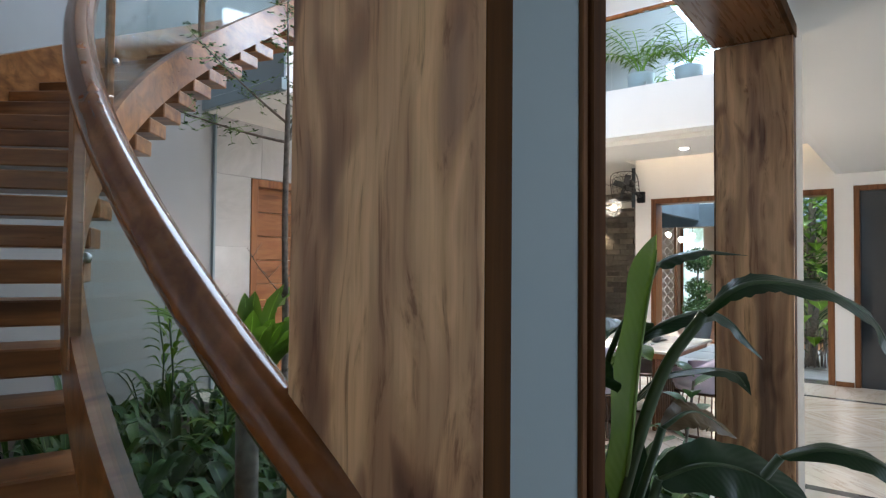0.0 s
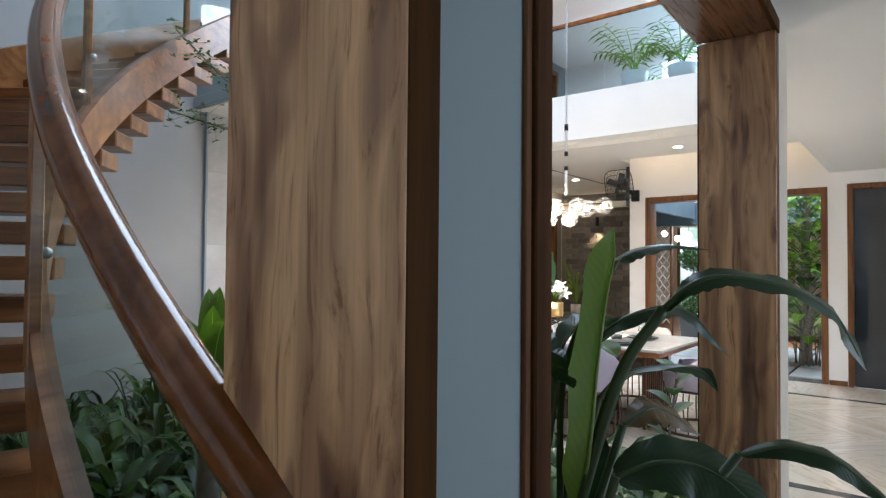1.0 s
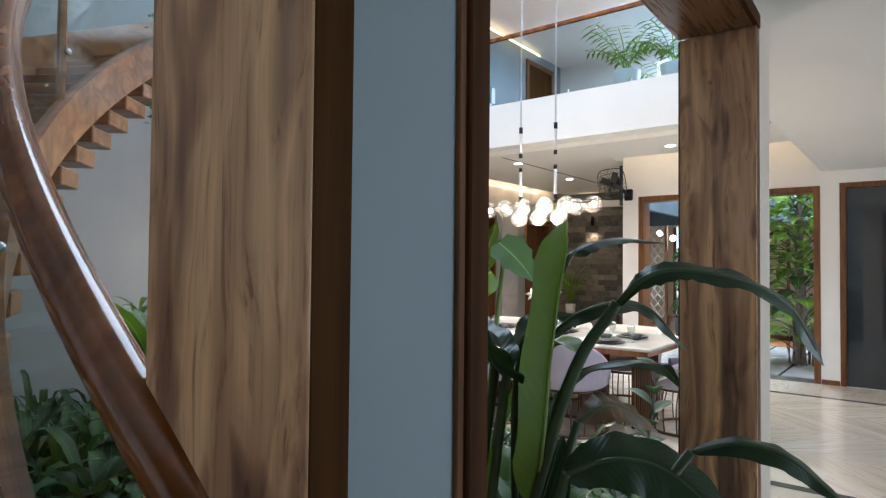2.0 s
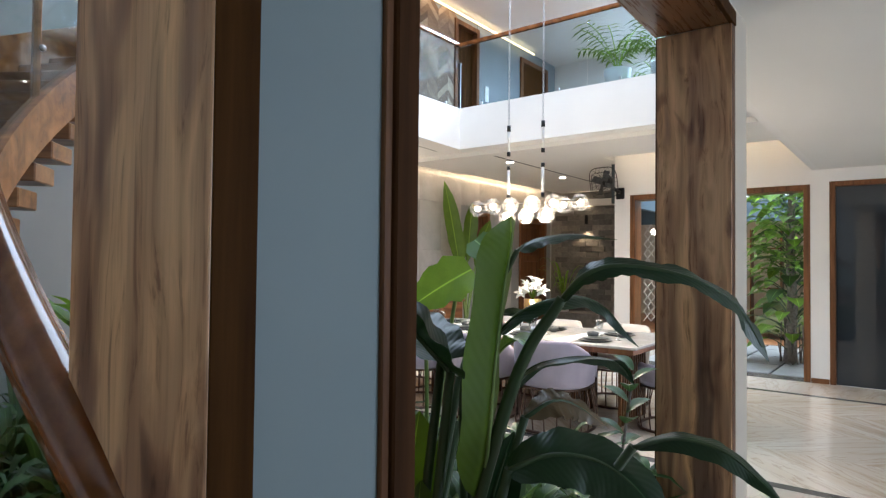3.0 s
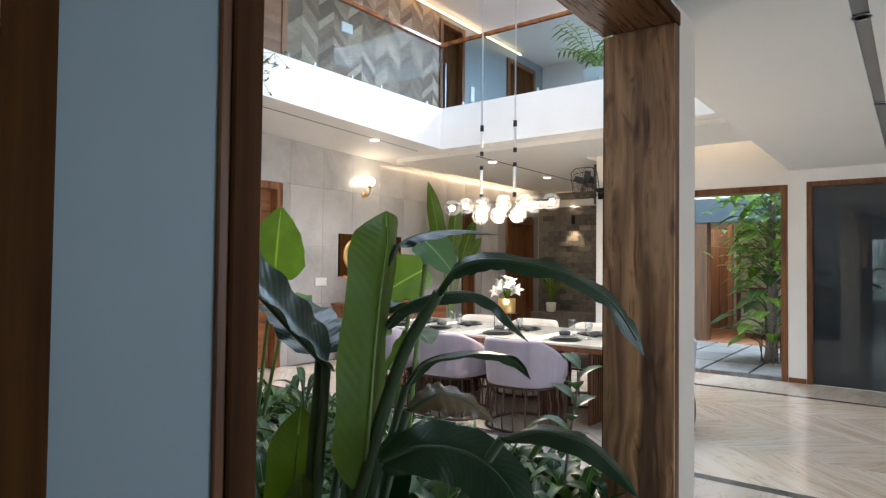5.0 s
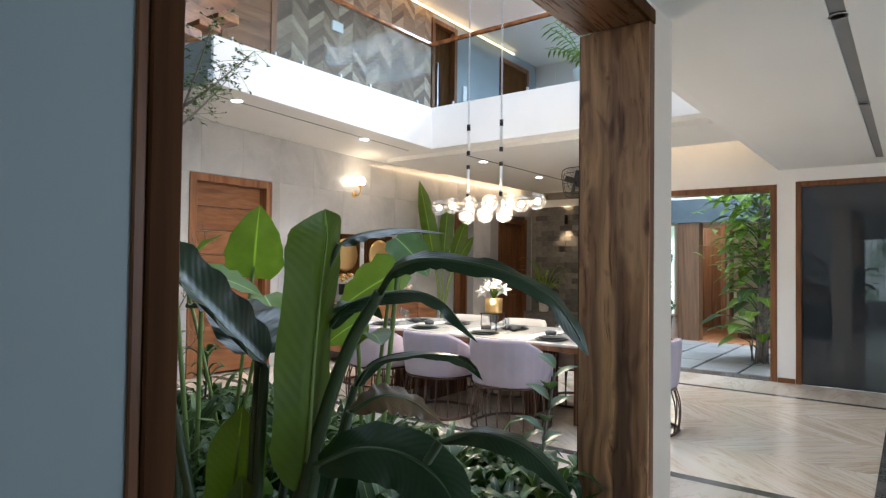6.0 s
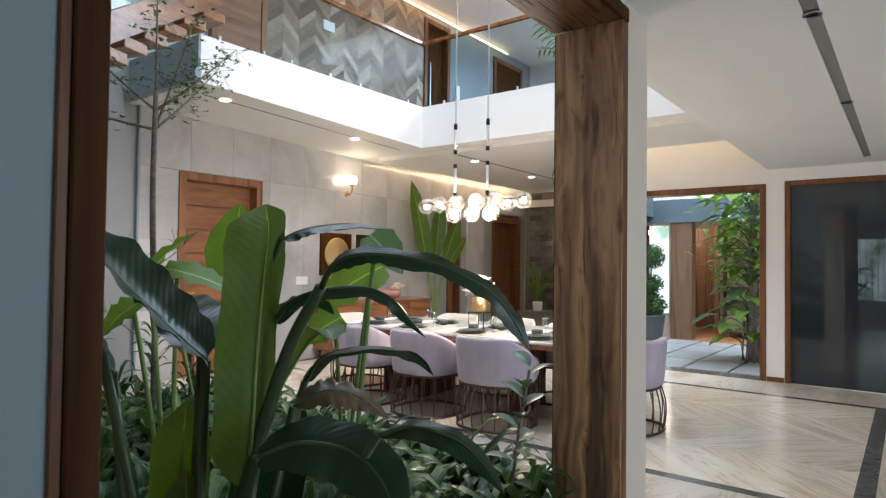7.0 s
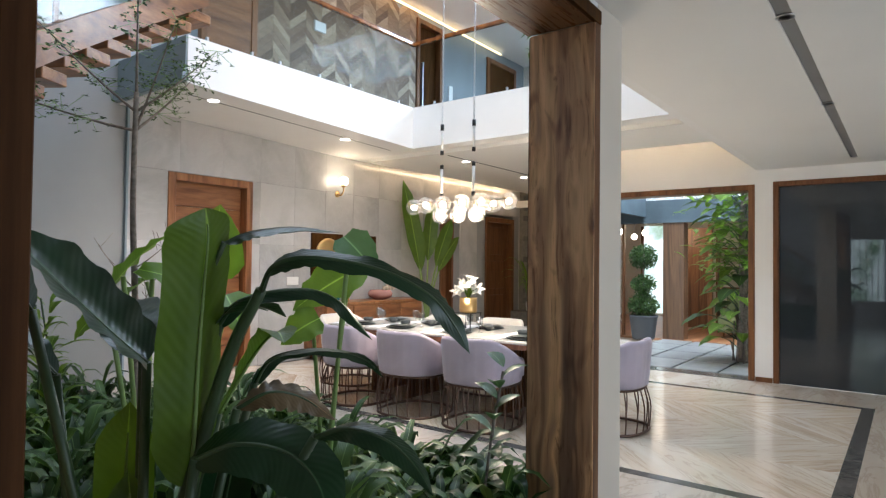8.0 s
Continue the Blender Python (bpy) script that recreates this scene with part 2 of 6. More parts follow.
rail_glass = glass_mat("railing glass", (0.76, 0.84, 0.87), 0.004, 0.022)
stair_glass = glass_mat("stair glass", (0.84, 0.90, 0.90), 0.022, 0.16)
clear_glass = glass_mat("clear glass", (0.90, 0.92, 0.92), 0.09, 0.7)
tinted_glass = mat("dark tinted door glass", (0.026, 0.032, 0.039), 0.02, spec=0.8)
globe_glass = glass_mat("globe glass", (0.92, 0.90, 0.86), 0.05, 0.9)
gnt = globe_glass.node_tree
frost = node(gnt, "BsdfTranslucent", Color=(0.95, 0.93, 0.90, 1))
g_out = gnt.nodes["Material Output"]
g_clear = g_out.inputs[0].links[0].from_socket
g_mix = gnt.nodes.new("ShaderNodeMixShader")
g_mix.inputs[0].default_value = 0.09
gnt.links.new(g_clear, g_mix.inputs[1])
gnt.links.new(frost.outputs[0], g_mix.inputs[2])
gnt.links.new(g_mix.outputs[0], g_out.inputs[0])
steel = mat("brushed steel", (0.55, 0.56, 0.57), 0.28, 1.0)
brass = mat("aged brass", (0.72, 0.47, 0.20), 0.28, 1.0)
gold = mat("hammered gold", (0.80, 0.55, 0.24), 0.33, 1.0, build=lambda nt, b: bump(nt, b, noise_tex(nt, coords(nt), 40, 2), 0.25, 0.004))
black_metal = mat("black metal", (0.02, 0.02, 0.02), 0.4, 0.6)
bronze = mat("rose bronze tube", (0.16, 0.10, 0.075), 0.32, 0.9)
lilac = mat("lilac upholstery", (0.50, 0.44, 0.52), 0.75, build=paint_build((0.50, 0.44, 0.53), 0.06, 6), Sheen_Weight=0.3)
cream = mat("cream upholstery", (0.68, 0.62, 0.55), 0.75, build=paint_build((0.68, 0.62, 0.55), 0.05, 6))
white_top = mat("pale table stone", (0.66, 0.62, 0.57), build=marble_build(
    [(0.3, (0.56, 0.51, 0.45)), (0.7, (0.70, 0.67, 0.62))], (0.45, 0.40, 0.34), 1.5, lo=0.12, hi=0.25, vein_amt=0.4))
plate_grey = mat("dark grey stoneware", (0.06, 0.065, 0.065), 0.35)
linen = mat("white linen", (0.75, 0.74, 0.72), 0.9, build=paint_build((0.75, 0.74, 0.72), 0.05, 30))


def glow(name, color, strength):
    m = bpy.data.materials.new(name)
    m.use_nodes = True
    b = m.node_tree.nodes["Principled BSDF"]
    b.inputs["Base Color"].default_value = (*color, 1)
    b.inputs["Emission Color"].default_value = (*color, 1)
    b.inputs["Emission Strength"].default_value = strength
    return m


bulb_glow = glow("lit bulb", (1.0, 0.88, 0.72), 9)
lamp_glow = glow("lit downlight lens", (1.0, 0.93, 0.82), 18)
cove_glow = glow("warm cove strip", (1.0, 0.70, 0.34), 3.5)


def leaf_build(dark, light, rib=0.0):
    def build(nt, b):
        info = nt.nodes.new("ShaderNodeNewGeometry")
        uv = nt.nodes.new("ShaderNodeTexCoord").outputs["UV"]
        sep = nt.nodes.new("ShaderNodeSeparateXYZ")
        nt.links.new(uv, sep.inputs[0])
        col = ramp(nt, info.outputs["Random Per Island"], [(0.0, dark), (1.0, light)])
        patch = noise_tex(nt, coords(nt), 9, 3)
        col = mix(nt, col, ramp(nt, patch, [(0.3, (0.72, 0.74, 0.7)), (0.7, (1.0, 1.0, 1.0))]), 0.8, "MULTIPLY")
        mid = nt.nodes.new("ShaderNodeMath")
        mid.operation = "ABSOLUTE"
        nt.links.new(sep.outputs[0], mid.inputs[0])
        vein = ramp(nt, mid.outputs[0], [(0.0, (1, 1, 1)), (0.06, (0, 0, 0))])
        col = mix(nt, col, tuple(min(1, c * 1.9 + 0.02) for c in light), vein, "MIX")
        nt.links.new(col, b.inputs["Base Color"])
        wv = nt.nodes.new("ShaderNodeTexWave")
        wv.bands_direction = "Y"
        wv.inputs["Scale"].default_value = 7.0
        wv.inputs["Distortion"].default_value = 1.2
        mp = nt.nodes.new("ShaderNodeMapping")
        sk = nt.nodes.new("ShaderNodeCombineXYZ")
        add = nt.nodes.new("ShaderNodeMath")
        add.operation = "MULTIPLY_ADD"
        nt.links.new(mid.outputs[0], add.inputs[0])
        add.inputs[1].default_value = -0.16
        nt.links.new(sep.outputs[1], add.inputs[2])
        nt.links.new(add.outputs[0], sk.inputs[1])
        nt.links.new(sk.outputs[0], mp.inputs[0])
        nt.links.new(mp.outputs[0], wv.inputs[0])
        bump(nt, b, wv.outputs[1], 0.10, 0.003)
    return build


def leaf_mat(name, dark, light, rough=0.35, through=0.3, spec=0.5):
    m = mat(name, light, rough, spec=spec, build=leaf_build(dark, light))
    nt = m.node_tree
    b = nt.nodes["Principled BSDF"]
    src = b.inputs["Base Color"].links[0].from_socket
    tl = nt.nodes.new("ShaderNodeBsdfTranslucent")
    nt.links.new(mix(nt, src, (1.0, 1.0, 0.45), 1.0, "MULTIPLY"), tl.inputs[0])
    mx = nt.nodes.new("ShaderNodeMixShader")
    mx.inputs[0].default_value = through
    nt.links.new(b.outputs[0], mx.inputs[1])
    nt.links.new(tl.outputs[0], mx.inputs[2])
    nt.links.new(mx.outputs[0], nt.nodes["Material Output"].inputs[0])
    return m


leaf_deep = leaf_mat("deep green glossy leaf", (0.010, 0.036, 0.013), (0.020, 0.064, 0.021), 0.30, 0.1, 0.42)
leaf_mid = leaf_mat("mid green leaf", (0.085, 0.165, 0.012), (0.15, 0.255, 0.022), 0.4, 0.35)
leaf_light = leaf_mat("light green leaf", (0.13, 0.26, 0.035), (0.22, 0.37, 0.06), 0.4, 0.4)
leaf_young = leaf_mat("pale young leaf", (0.05, 0.12, 0.03), (0.20, 0.30, 0.11), 0.38, 0.35, 0.4)
leaf_grey = leaf_mat("grey green leaf", (0.10, 0.21, 0.11), (0.17, 0.31, 0.17), 0.45, 0.35)
leaf_bed = leaf_mat("ground cover leaf", (0.014, 0.048, 0.012), (0.095, 0.175, 0.055), 0.4, 0.3, 0.35)
leaf_dry = mat("drying brown leaf", (0.16, 0.10, 0.06), 0.35, build=leaf_build((0.09, 0.06, 0.025), (0.24, 0.15, 0.07)))
stem_green = mat("green stem", (0.035, 0.07, 0.025), 0.4)
stem_pale = mat("pale green stem", (0.20, 0.30, 0.09), 0.4)
bark = mat("grey bark", (0.20, 0.17, 0.14), 0.85, build=paint_build((0.20, 0.17, 0.145), 0.35, 30))


# ---- mesh helpers ----
def link(name, bm, material, parent=None, label="", smooth=False, m=None):
    me = bpy.data.meshes.new(name)
    bm.to_mesh(me)
    bm.free()
    if smooth:
        me.shade_smooth()
    for one in material if isinstance(material, (list, tuple)) else [material]:
        me.materials.append(one)
    ob = new(name, me)
    if m is not None:
        ob.matrix_world = m
    if parent is not None:
        ob.parent = parent
    if label:
        ob["label"] = label
    return ob


def part(name, bm, material, parent, label="", smooth=False):
    return link(name, bm, material, parent, label, smooth)


def thing(name, label, category, group="", kind="", at=None):
    ob = new(name)
    ob.empty_display_size = 0.1
    if at is not None:
        ob.matrix_world = at
    return tagged(ob, label, category, group, kind)


def box(x0, x1, y0, y1, z0, z1, bevel=0.0, bm=None, seg=1):
    own = bmesh.new()
    bmesh.ops.create_cube(own, size=1, matrix=Matrix.LocRotScale(((x0 + x1) / 2, (y0 + y1) / 2, (z0 + z1) / 2), None, (x1 - x0, y1 - y0, z1 - z0)))
    if bevel:
        bmesh.ops.bevel(own, geom=own.edges[:], offset=bevel, segments=seg, affect="EDGES", profile=0.5)
    return merge(own, bm)


def merge(own, bm):
    if bm is None:
        return own
    me = bpy.data.meshes.new("tmp")
    own.to_mesh(me)
    own.free()
    bm.from_mesh(me)
    bpy.data.meshes.remove(me)
    return bm


def tube(points, radius, sides=8, bm=None, cap=True, radii=None):
    """A round tube along points."""
    bm = bm or bmesh.new()
    pts = [Vector(p) for p in points]
    rings, side = [], None
    for i, p in enumerate(pts):
        d = (pts[min(i + 1, len(pts) - 1)] - pts[max(i - 1, 0)]).normalized()
        if side is None:
            side = d.orthogonal().normalized()
        side = (side - d * side.dot(d)).normalized()
        other = d.cross(side)
        r = radii[i] if radii else radius
        rings.append([bm.verts.new(p + (side * math.cos(a) + other * math.sin(a)) * r) for a in (2 * math.pi * k / sides for k in range(sides))])
    for a, b in zip(rings, rings[1:]):
        for k in range(sides):
            bm.faces.new((a[k], a[(k + 1) % sides], b[(k + 1) % sides], b[k])).smooth = True
    if cap:
        bm.faces.new(rings[0][::-1])
        bm.faces.new(rings[-1])
    return bm


def lathe(profile, sides=20, bm=None, at=(0, 0, 0)):
    """Turns (radius, z) rows round the z axis."""
    bm = bm or bmesh.new()
    rings = [[bm.verts.new((at[0] + r * math.cos(a), at[1] + r * math.sin(a), at[2] + z)) for a in (2 * math.pi * k / sides for k in range(sides))] for r, z in profile]
    for a, b in zip(rings, rings[1:]):
        for k in range(sides):
            bm.faces.new((a[k], a[(k + 1) % sides], b[(k + 1) % sides], b[k])).smooth = True
    for ring, flip in ((rings[0], True), (rings[-1], False)):
        if (ring[0].co - ring[sides // 2].co).length > 1e-4:
            bm.faces.new(ring[::-1] if flip else ring)
    return bm


def ball(c, r, bm=None, u=16, v=10, squash=1.0):
    own = bmesh.new()
    bmesh.ops.create_uvsphere(own, u_segments=u, v_segments=v, radius=r, matrix=Matrix.LocRotScale(c, None, (1, 1, squash)))
    for f in own.faces:
        f.smooth = True
    return merge(own, bm)


def bend(p0, p1, p2, n=10):
    """A smooth arc from p0 to p2, drawn towards p1."""
    p0, p1, p2 = Vector(p0), Vector(p1), Vector(p2)
    return [p0 * (1 - t) ** 2 + p1 * 2 * t * (1 - t) + p2 * t * t for t in (k / n for k in range(n + 1))]


def spline(points, n=6):
    """A smooth curve through points."""
    p = [Vector(q) for q in points]
    p = [p[0] * 2 - p[1]] + p + [p[-1] * 2 - p[-2]]
    out = []
    for i in range(1, len(p) - 2):
        for k in range(n):
            t = k / n
            out.append(0.5 * (2 * p[i] + (p[i + 1] - p[i - 1]) * t + (2 * p[i - 1] - 5 * p[i] + 4 * p[i + 1] - p[i + 2]) * t * t
                              + (3 * p[i] - p[i - 1] - 3 * p[i + 1] + p[i + 2]) * t ** 3))
    return out + [p[-2]]


def blade(spine, width, up=(0, 0, 1), fold=0.25, wave=0.0, tip=0.75, base=0.35, bm=None, cols=4, waves=5.0, ragged=0.0, rng=random, twist=0.0, start=0.12):
    """A leaf blade along spine: width at its widest, folded up along its midrib, with wavy rims."""
    bm = bm or bmesh.new()
    uvl = bm.loops.layers.uv.verify()
    pts = [Vector(p) for p in spine]
    n = len(pts) - 1
    rows = []
    up = Vector(up).normalized()
    phase = rng.random() * 6.28
    for i, p in enumerate(pts):
        t = i / n
        d = (pts[min(i + 1, n)] - pts[max(i - 1, 0)]).normalized()
        side = d.cross(up)
        if side.length < 1e-3:
            side = d.orthogonal()
        side = (Matrix.Rotation(twist * t, 3, d) @ side).normalized()
        nor = side.cross(d).normalized()
        w = width * 0.5 * max(0.015, (start + (1 - start) * min(1, t / base) ** 0.6 if t < base else 1.0) * (1 if t < tip else max(0.02, 1 - ((t - tip) / (1 - tip)) ** 1.8)))
        row = []
        for c in range(-cols // 2, cols // 2 + 1):
            s = c / (cols // 2)
            ww = w * (1 + ragged * (rng.random() - 0.6) if abs(s) == 1 else 1)
            lift = fold * abs(s) * w + wave * s * s * w * math.sin(waves * 6.28 * t + phase + (0.8 if s < 0 else 0))
            row.append((bm.verts.new(p + side * s * ww + nor * lift), s, t))
        rows.append(row)
    for a, b in zip(rows, rows[1:]):
        for k in range(len(a) - 1):
            quad = (a[k], a[k + 1], b[k + 1], b[k])
            f = bm.faces.new([q[0] for q in quad])
            f.smooth = True
            for lp, q in zip(f.loops, quad):
                lp[uvl].uv = (q[1], q[2])
    return bm


def structure(name, bm, material, label, category):
    return tagged(link(name, bm, material), label, category, kind="structure")


# ---- the plan ----
EAST, NORTH = 9.762, 6.669          # wall faces
VX, VY = 7.957, 5.218                # the void's inner corner
SLAB0, SLAB1 = 3.145, 3.712           # upper floor slab
LOW = 2.68                          # foyer ceiling

# floor
structure("floor", box(-3.2, 15, -4.6, 9, -0.2, -0.02), floor_plain, "pale polished marble floor slab", "floor")

# ceilings
ceil_bm = box(-3.2, EAST, -4.6, -0.100, LOW, LOW + 0.9)
box(-3.2, EAST, -0.028, 1.00, LOW, LOW + 0.9, bm=ceil_bm)
box(-3.2, 2.2, -0.100, -0.028, LOW, LOW + 0.9, bm=ceil_bm)
box(9.34, EAST, -0.100, -0.028, LOW, LOW + 0.9, bm=ceil_bm)
box(2.2, 9.34, -0.100, -0.028, LOW + 0.06, LOW + 0.9, bm=ceil_bm)
structure("ceiling", ceil_bm, ceiling_paint, "low off-white foyer ceiling with a slot", "ceiling")

def soffit_z(x):
    """The soffit over the dining room falls slightly to the east."""
    return 3.228 - 0.0325 * (x - 4.44) if x < VX else 3.112


slab_bm = box(4.44, VX + 0.001, VY, 8.4, SLAB0, SLAB1)
for v in slab_bm.verts:
    if v.co.z < SLAB1 - 0.1:
        v.co.z = soffit_z(v.co.x)
box(VX, EAST + 0.25, 1.02, 8.4, 3.112, SLAB1, bm=slab_bm)
box(EAST + 0.25, 15, 3.62, 8.4, SLAB0 + 0.02, SLAB1, bm=slab_bm)
structure("ceiling_upper_slab", slab_bm, white_paint, "white upper floor slab edge over the dining room", "ceiling")
roof_bm = box(-3.2, 3.2, -0.1, 9, 7.2, 7.4)
box(7.6, EAST + 0.25, -0.1, 9, 7.2, 7.4, bm=roof_bm)
box(EAST + 0.25, 15, 3.62, 9, 7.2, 7.4, bm=roof_bm)
box(3.2, 7.6, -0.1, 1.3, 7.2, 7.4, bm=roof_bm)
box(3.2, 7.6, 5.0, 9, 7.2, 7.4, bm=roof_bm)
structure("ceiling_roof", roof_bm, ceiling_paint, "white roof round a skylight opening", "ceiling")

# thin sheet over the white slab end, grey in place of its shade
structure("landing_fascia", box(4.42, 4.438, VY + 0.01, 6.66, 3.36, SLAB1 - 0.003), grey_shade_paint, "thin grey sheet for the shade on the landing slab's end", "wall")
structure("landing_beam", box(4.37, 4.439, VY - 0.02, 6.66, 3.235, 3.36, 0.006), grey_shade_paint, "pale blue grey beam under the landing's end", "beam")
structure("trim_edge", box(4.535, 4.562, NORTH - 0.03, NORTH + 0.018, 0.0, 3.235, 0.003), grey_shade_paint, "slim metal edge strip of the marble wall", "trim")
# unseen dark sheets, added to soak up skylight bouncing off the slab
structure("floor_upper", box(VX + 0.12, EAST + 0.24, 1.1, NORTH, SLAB1, SLAB1 + 0.012), wood_casing, "unseen dark floor added to cut bounce light in the upper lounge", "floor")
structure("floor_upper_hall", box(EAST + 0.26, 14.9, 3.7, NORTH, SLAB1, SLAB1 + 0.012), wood_casing, "unseen dark floor added to cut bounce light in the upper hall", "floor")

# dropped ceiling panel with lit coves over the east part of the dining room
panel_bm = box(8.22, 9.42, 1.06, 6.32, 3.05, 3.17)
box(9.42, 13.3, 3.62, 6.32, 3.05, 3.17, bm=panel_bm)
structure("ceiling_panel", panel_bm, ceiling_paint, "dropped white ceiling panel with lit coves", "ceiling")
cove_bm = box(8.3, 13.2, 6.325, 6.345, 3.10, 3.125)
box(9.425, 9.445, 1.1, 3.88, 3.10, 3.125, bm=cove_bm)
tagged(link("cove_light", cove_bm, cove_glow), "warm glowing strip light in a ceiling cove", "light")

# walls
def wall(name, pieces, material, label):
    bm = bmesh.new()
    for p in pieces:
        box(*p, bm=bm)
    return structure(name, bm, material, label, "wall")


W0, W1 = NORTH + 0.02, NORTH + 0.3
wall("wall_north", [(-3.2, 4.60, W0, W1, -0.02, 7.3), (4.60, 15, W0, W1, 2.52, 3.9), (4.60, 5.06, W0, W1, -0.02, 2.52), (6.255, 10.56, W0, W1, -0.02, 2.52),
                    (10.94, 12.14, W0, W1, -0.02, 2.52), (13.28, 15, W0, W1, -0.02, 2.52), (4.60, 9.76, W0, W1, 3.9, 7.3), (9.76, 10.5, W0, W1, 5.95, 7.3),
                    ], stair_wall, "grey painted wall behind the stair")
wall("wall_upper_north", [(10.5, 15, W0 - 0.01, W1, 3.9, 7.3)], upper_grey, "dark grey wall of the upper lounge")
upc = box(8.3, EAST + 0.25, 1.0, 8.4, 6.10, 6.25)
box(EAST + 0.25, 15, 3.62, 8.4, 6.10, 6.25, bm=upc)
box(4.4, 8.3, 5.55, 8.4, 6.10, 6.25, bm=upc)
structure("ceiling_upper", upc, ceiling_paint, "white ceiling over the upper corridor", "ceiling")
tagged(link("cove_light", box(6.3, 12.5, NORTH - 0.12, NORTH - 0.10, 6.02, 6.05), cove_glow), "warm glowing cove strip above the planked wall", "light")
wall("wall_behind_doors", [(-3.2, 15, 8.8, 9.0, -0.02, 7.3), (14.8, 15, 7.2, 9, -0.02, 7.3), (14.8, 15, -4, 7.2, 2.92, 7.3)], white_paint, "plain wall closing the rooms behind the doors")
wall("wall_east", [(EAST, EAST + 0.25, 0.812, 1.02, -0.02, 2.5), (EAST, EAST + 0.25, 3.355, 3.597, -0.02, SLAB0 + 0.02),
                   (EAST, EAST + 0.25, 0.812, 3.355, 2.5, SLAB0 + 0.02), (EAST, EAST + 0.25, -0.9, 0.812, 2.52, 3.5),
                   (EAST, EAST + 0.25, -4.6, -0.9, -0.02, 3.5)], white_paint, "white painted wall with two tall openings")
wall("wall_far_east", [(13.56, 13.85, 5.02, NORTH + 0.02, -0.02, SLAB0 + 0.02)], slate, "grey wall backing a slate cladding")
wall("wall_south", [(-3.2, EAST + 0.25, -4.85, -4.6, -0.02, 0.6), (-3.2, EAST + 0.25, -4.85, -4.6, 2.6, 7.3), (-3.2, 2.7, -4.85, -4.6, 0.6, 2.6),
                    (5.7, EAST + 0.25, -4.85, -4.6, 0.6, 2.6)], white_paint, "white painted foyer wall with a wide window")
wall("wall_west", [(-3.45, -3.2, -4.85, -0.9, -0.02, 7.3), (-3.45, -3.2, 0.85, 9, -0.02, 7.3), (-3.45, -3.2, -0.9, 0.85, -0.02, 0.5), (-3.45, -3.2, -0.9, 0.85, 2.3, 7.3)], white_paint, "plain white wall closing the foyer")
wall("wall_portal_above", [(-3.2, 4.150, 0.62, 0.90, 2.66, 7.3), (4.150, EAST, 0.92, 1.00, LOW, 7.3)], white_paint, "white wall above the wooden portal openings")
wall("wall_upper_east", [(13.7, 13.95, 1.02, NORTH + 0.3, SLAB1, 7.3)], white_paint, "white upper floor wall")


# ---- wooden portal: two square pillars and lintels ----
def pillar(name, x0, x1, y0, y1, label, right_trim):
    t = thing(name, label, "pillar", kind="structure")
    # shade of the painted face is in its colour: cool left, warm right
    part("core", box(x0 + 0.062, x1 - (0.069 if right_trim else 0), y0 + (0.017 if right_trim else 0.012), y1 - 0.02, -0.02, 2.68), grey_shade_paint if right_trim else warm_shade_paint, t, "painted face of the pillar")
    part("panel", box(x0 + 0.001, x0 + 0.03, y0 + 0.0005, y1, -0.02, 2.571, 0.002), wood_panel, t, "teak veneer panel with dark grain")
    part("casing", box(x0 + 0.0035, x0 + 0.064, y0 - 0.001, y0 + 0.03, -0.02, 2.571, 0.002), wood_dark if right_trim else wood_casing, t, "dark brown casing strip")
    part("back_casing", box(x0 + 0.012, x0 + 0.062, y1, y1 + 0.010, -0.02, 2.571, 0.002), wood_dark, t)
    if right_trim:
        part("casing", box(x1 - 0.069, x1 - 0.051, y0 + 0.009, y0 + 0.03, -0.02, 2.571, 0.002), wood_casing, t, "brown casing bead")
        part("casing", box(x1 - 0.051, x1 + 0.001, y0 + 0.001, y0 + 0.03, -0.02, 2.571, 0.003), wood_casing_shaded, t, "brown casing strip with shade in its tone")
        part("panel", box(x1 - 0.03, x1, y0 + 0.014, y1, -0.02, 2.571, 0.002), wood_panel, t)
    return t


pillar("pillar_left", 1.143, 1.500, 0.545, 0.903, "square pillar clad in teak veneer and paint in shaded blue grey", True)
pillar("pillar_right", 3.790, 4.150, 0.606, 0.950, "square pillar clad in teak veneer and white paint", False)


def lintel(name, x0, y0, x1, y1, depth, label):
    t = thing(name, label, "lintel", kind="structure")
    a = math.atan2(y1 - y0, x1 - x0)
    n = math.hypot(x1 - x0, y1 - y0)
    t.matrix_world = Matrix.Translation((x0, y0, 2.571)) @ Matrix.Rotation(a, 4, "Z")
    part("soffit_panel", box(0.0, n, 0.012, depth, 0.0, 0.03, 0.002), wood_soffit_shaded, t)
    part("casing", box(-0.05, n + 0.06, -0.008, 0.014, 0.0, 0.065, 0.002), wood_dark, t)
    part("core", box(-0.05, n + 0.06, 0.014, depth - 0.02, 0.03, 0.18), white_paint, t)
    return t


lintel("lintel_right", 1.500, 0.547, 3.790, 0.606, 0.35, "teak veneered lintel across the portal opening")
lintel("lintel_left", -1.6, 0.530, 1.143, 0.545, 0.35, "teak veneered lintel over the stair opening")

# dividing wall between the dining room's east end and the courtyard
dv = structure("wall_divider", box(0.0, 3.95, 0.0, 0.10, -0.02, SLAB0 + 0.02), white_paint, "white wall between dining room and courtyard", "wall")
dv.matrix_world = Matrix.Translation((EAST + 0.24, 3.50, 0)) @ Matrix.Rotation(radians(21.5), 4, "Z")
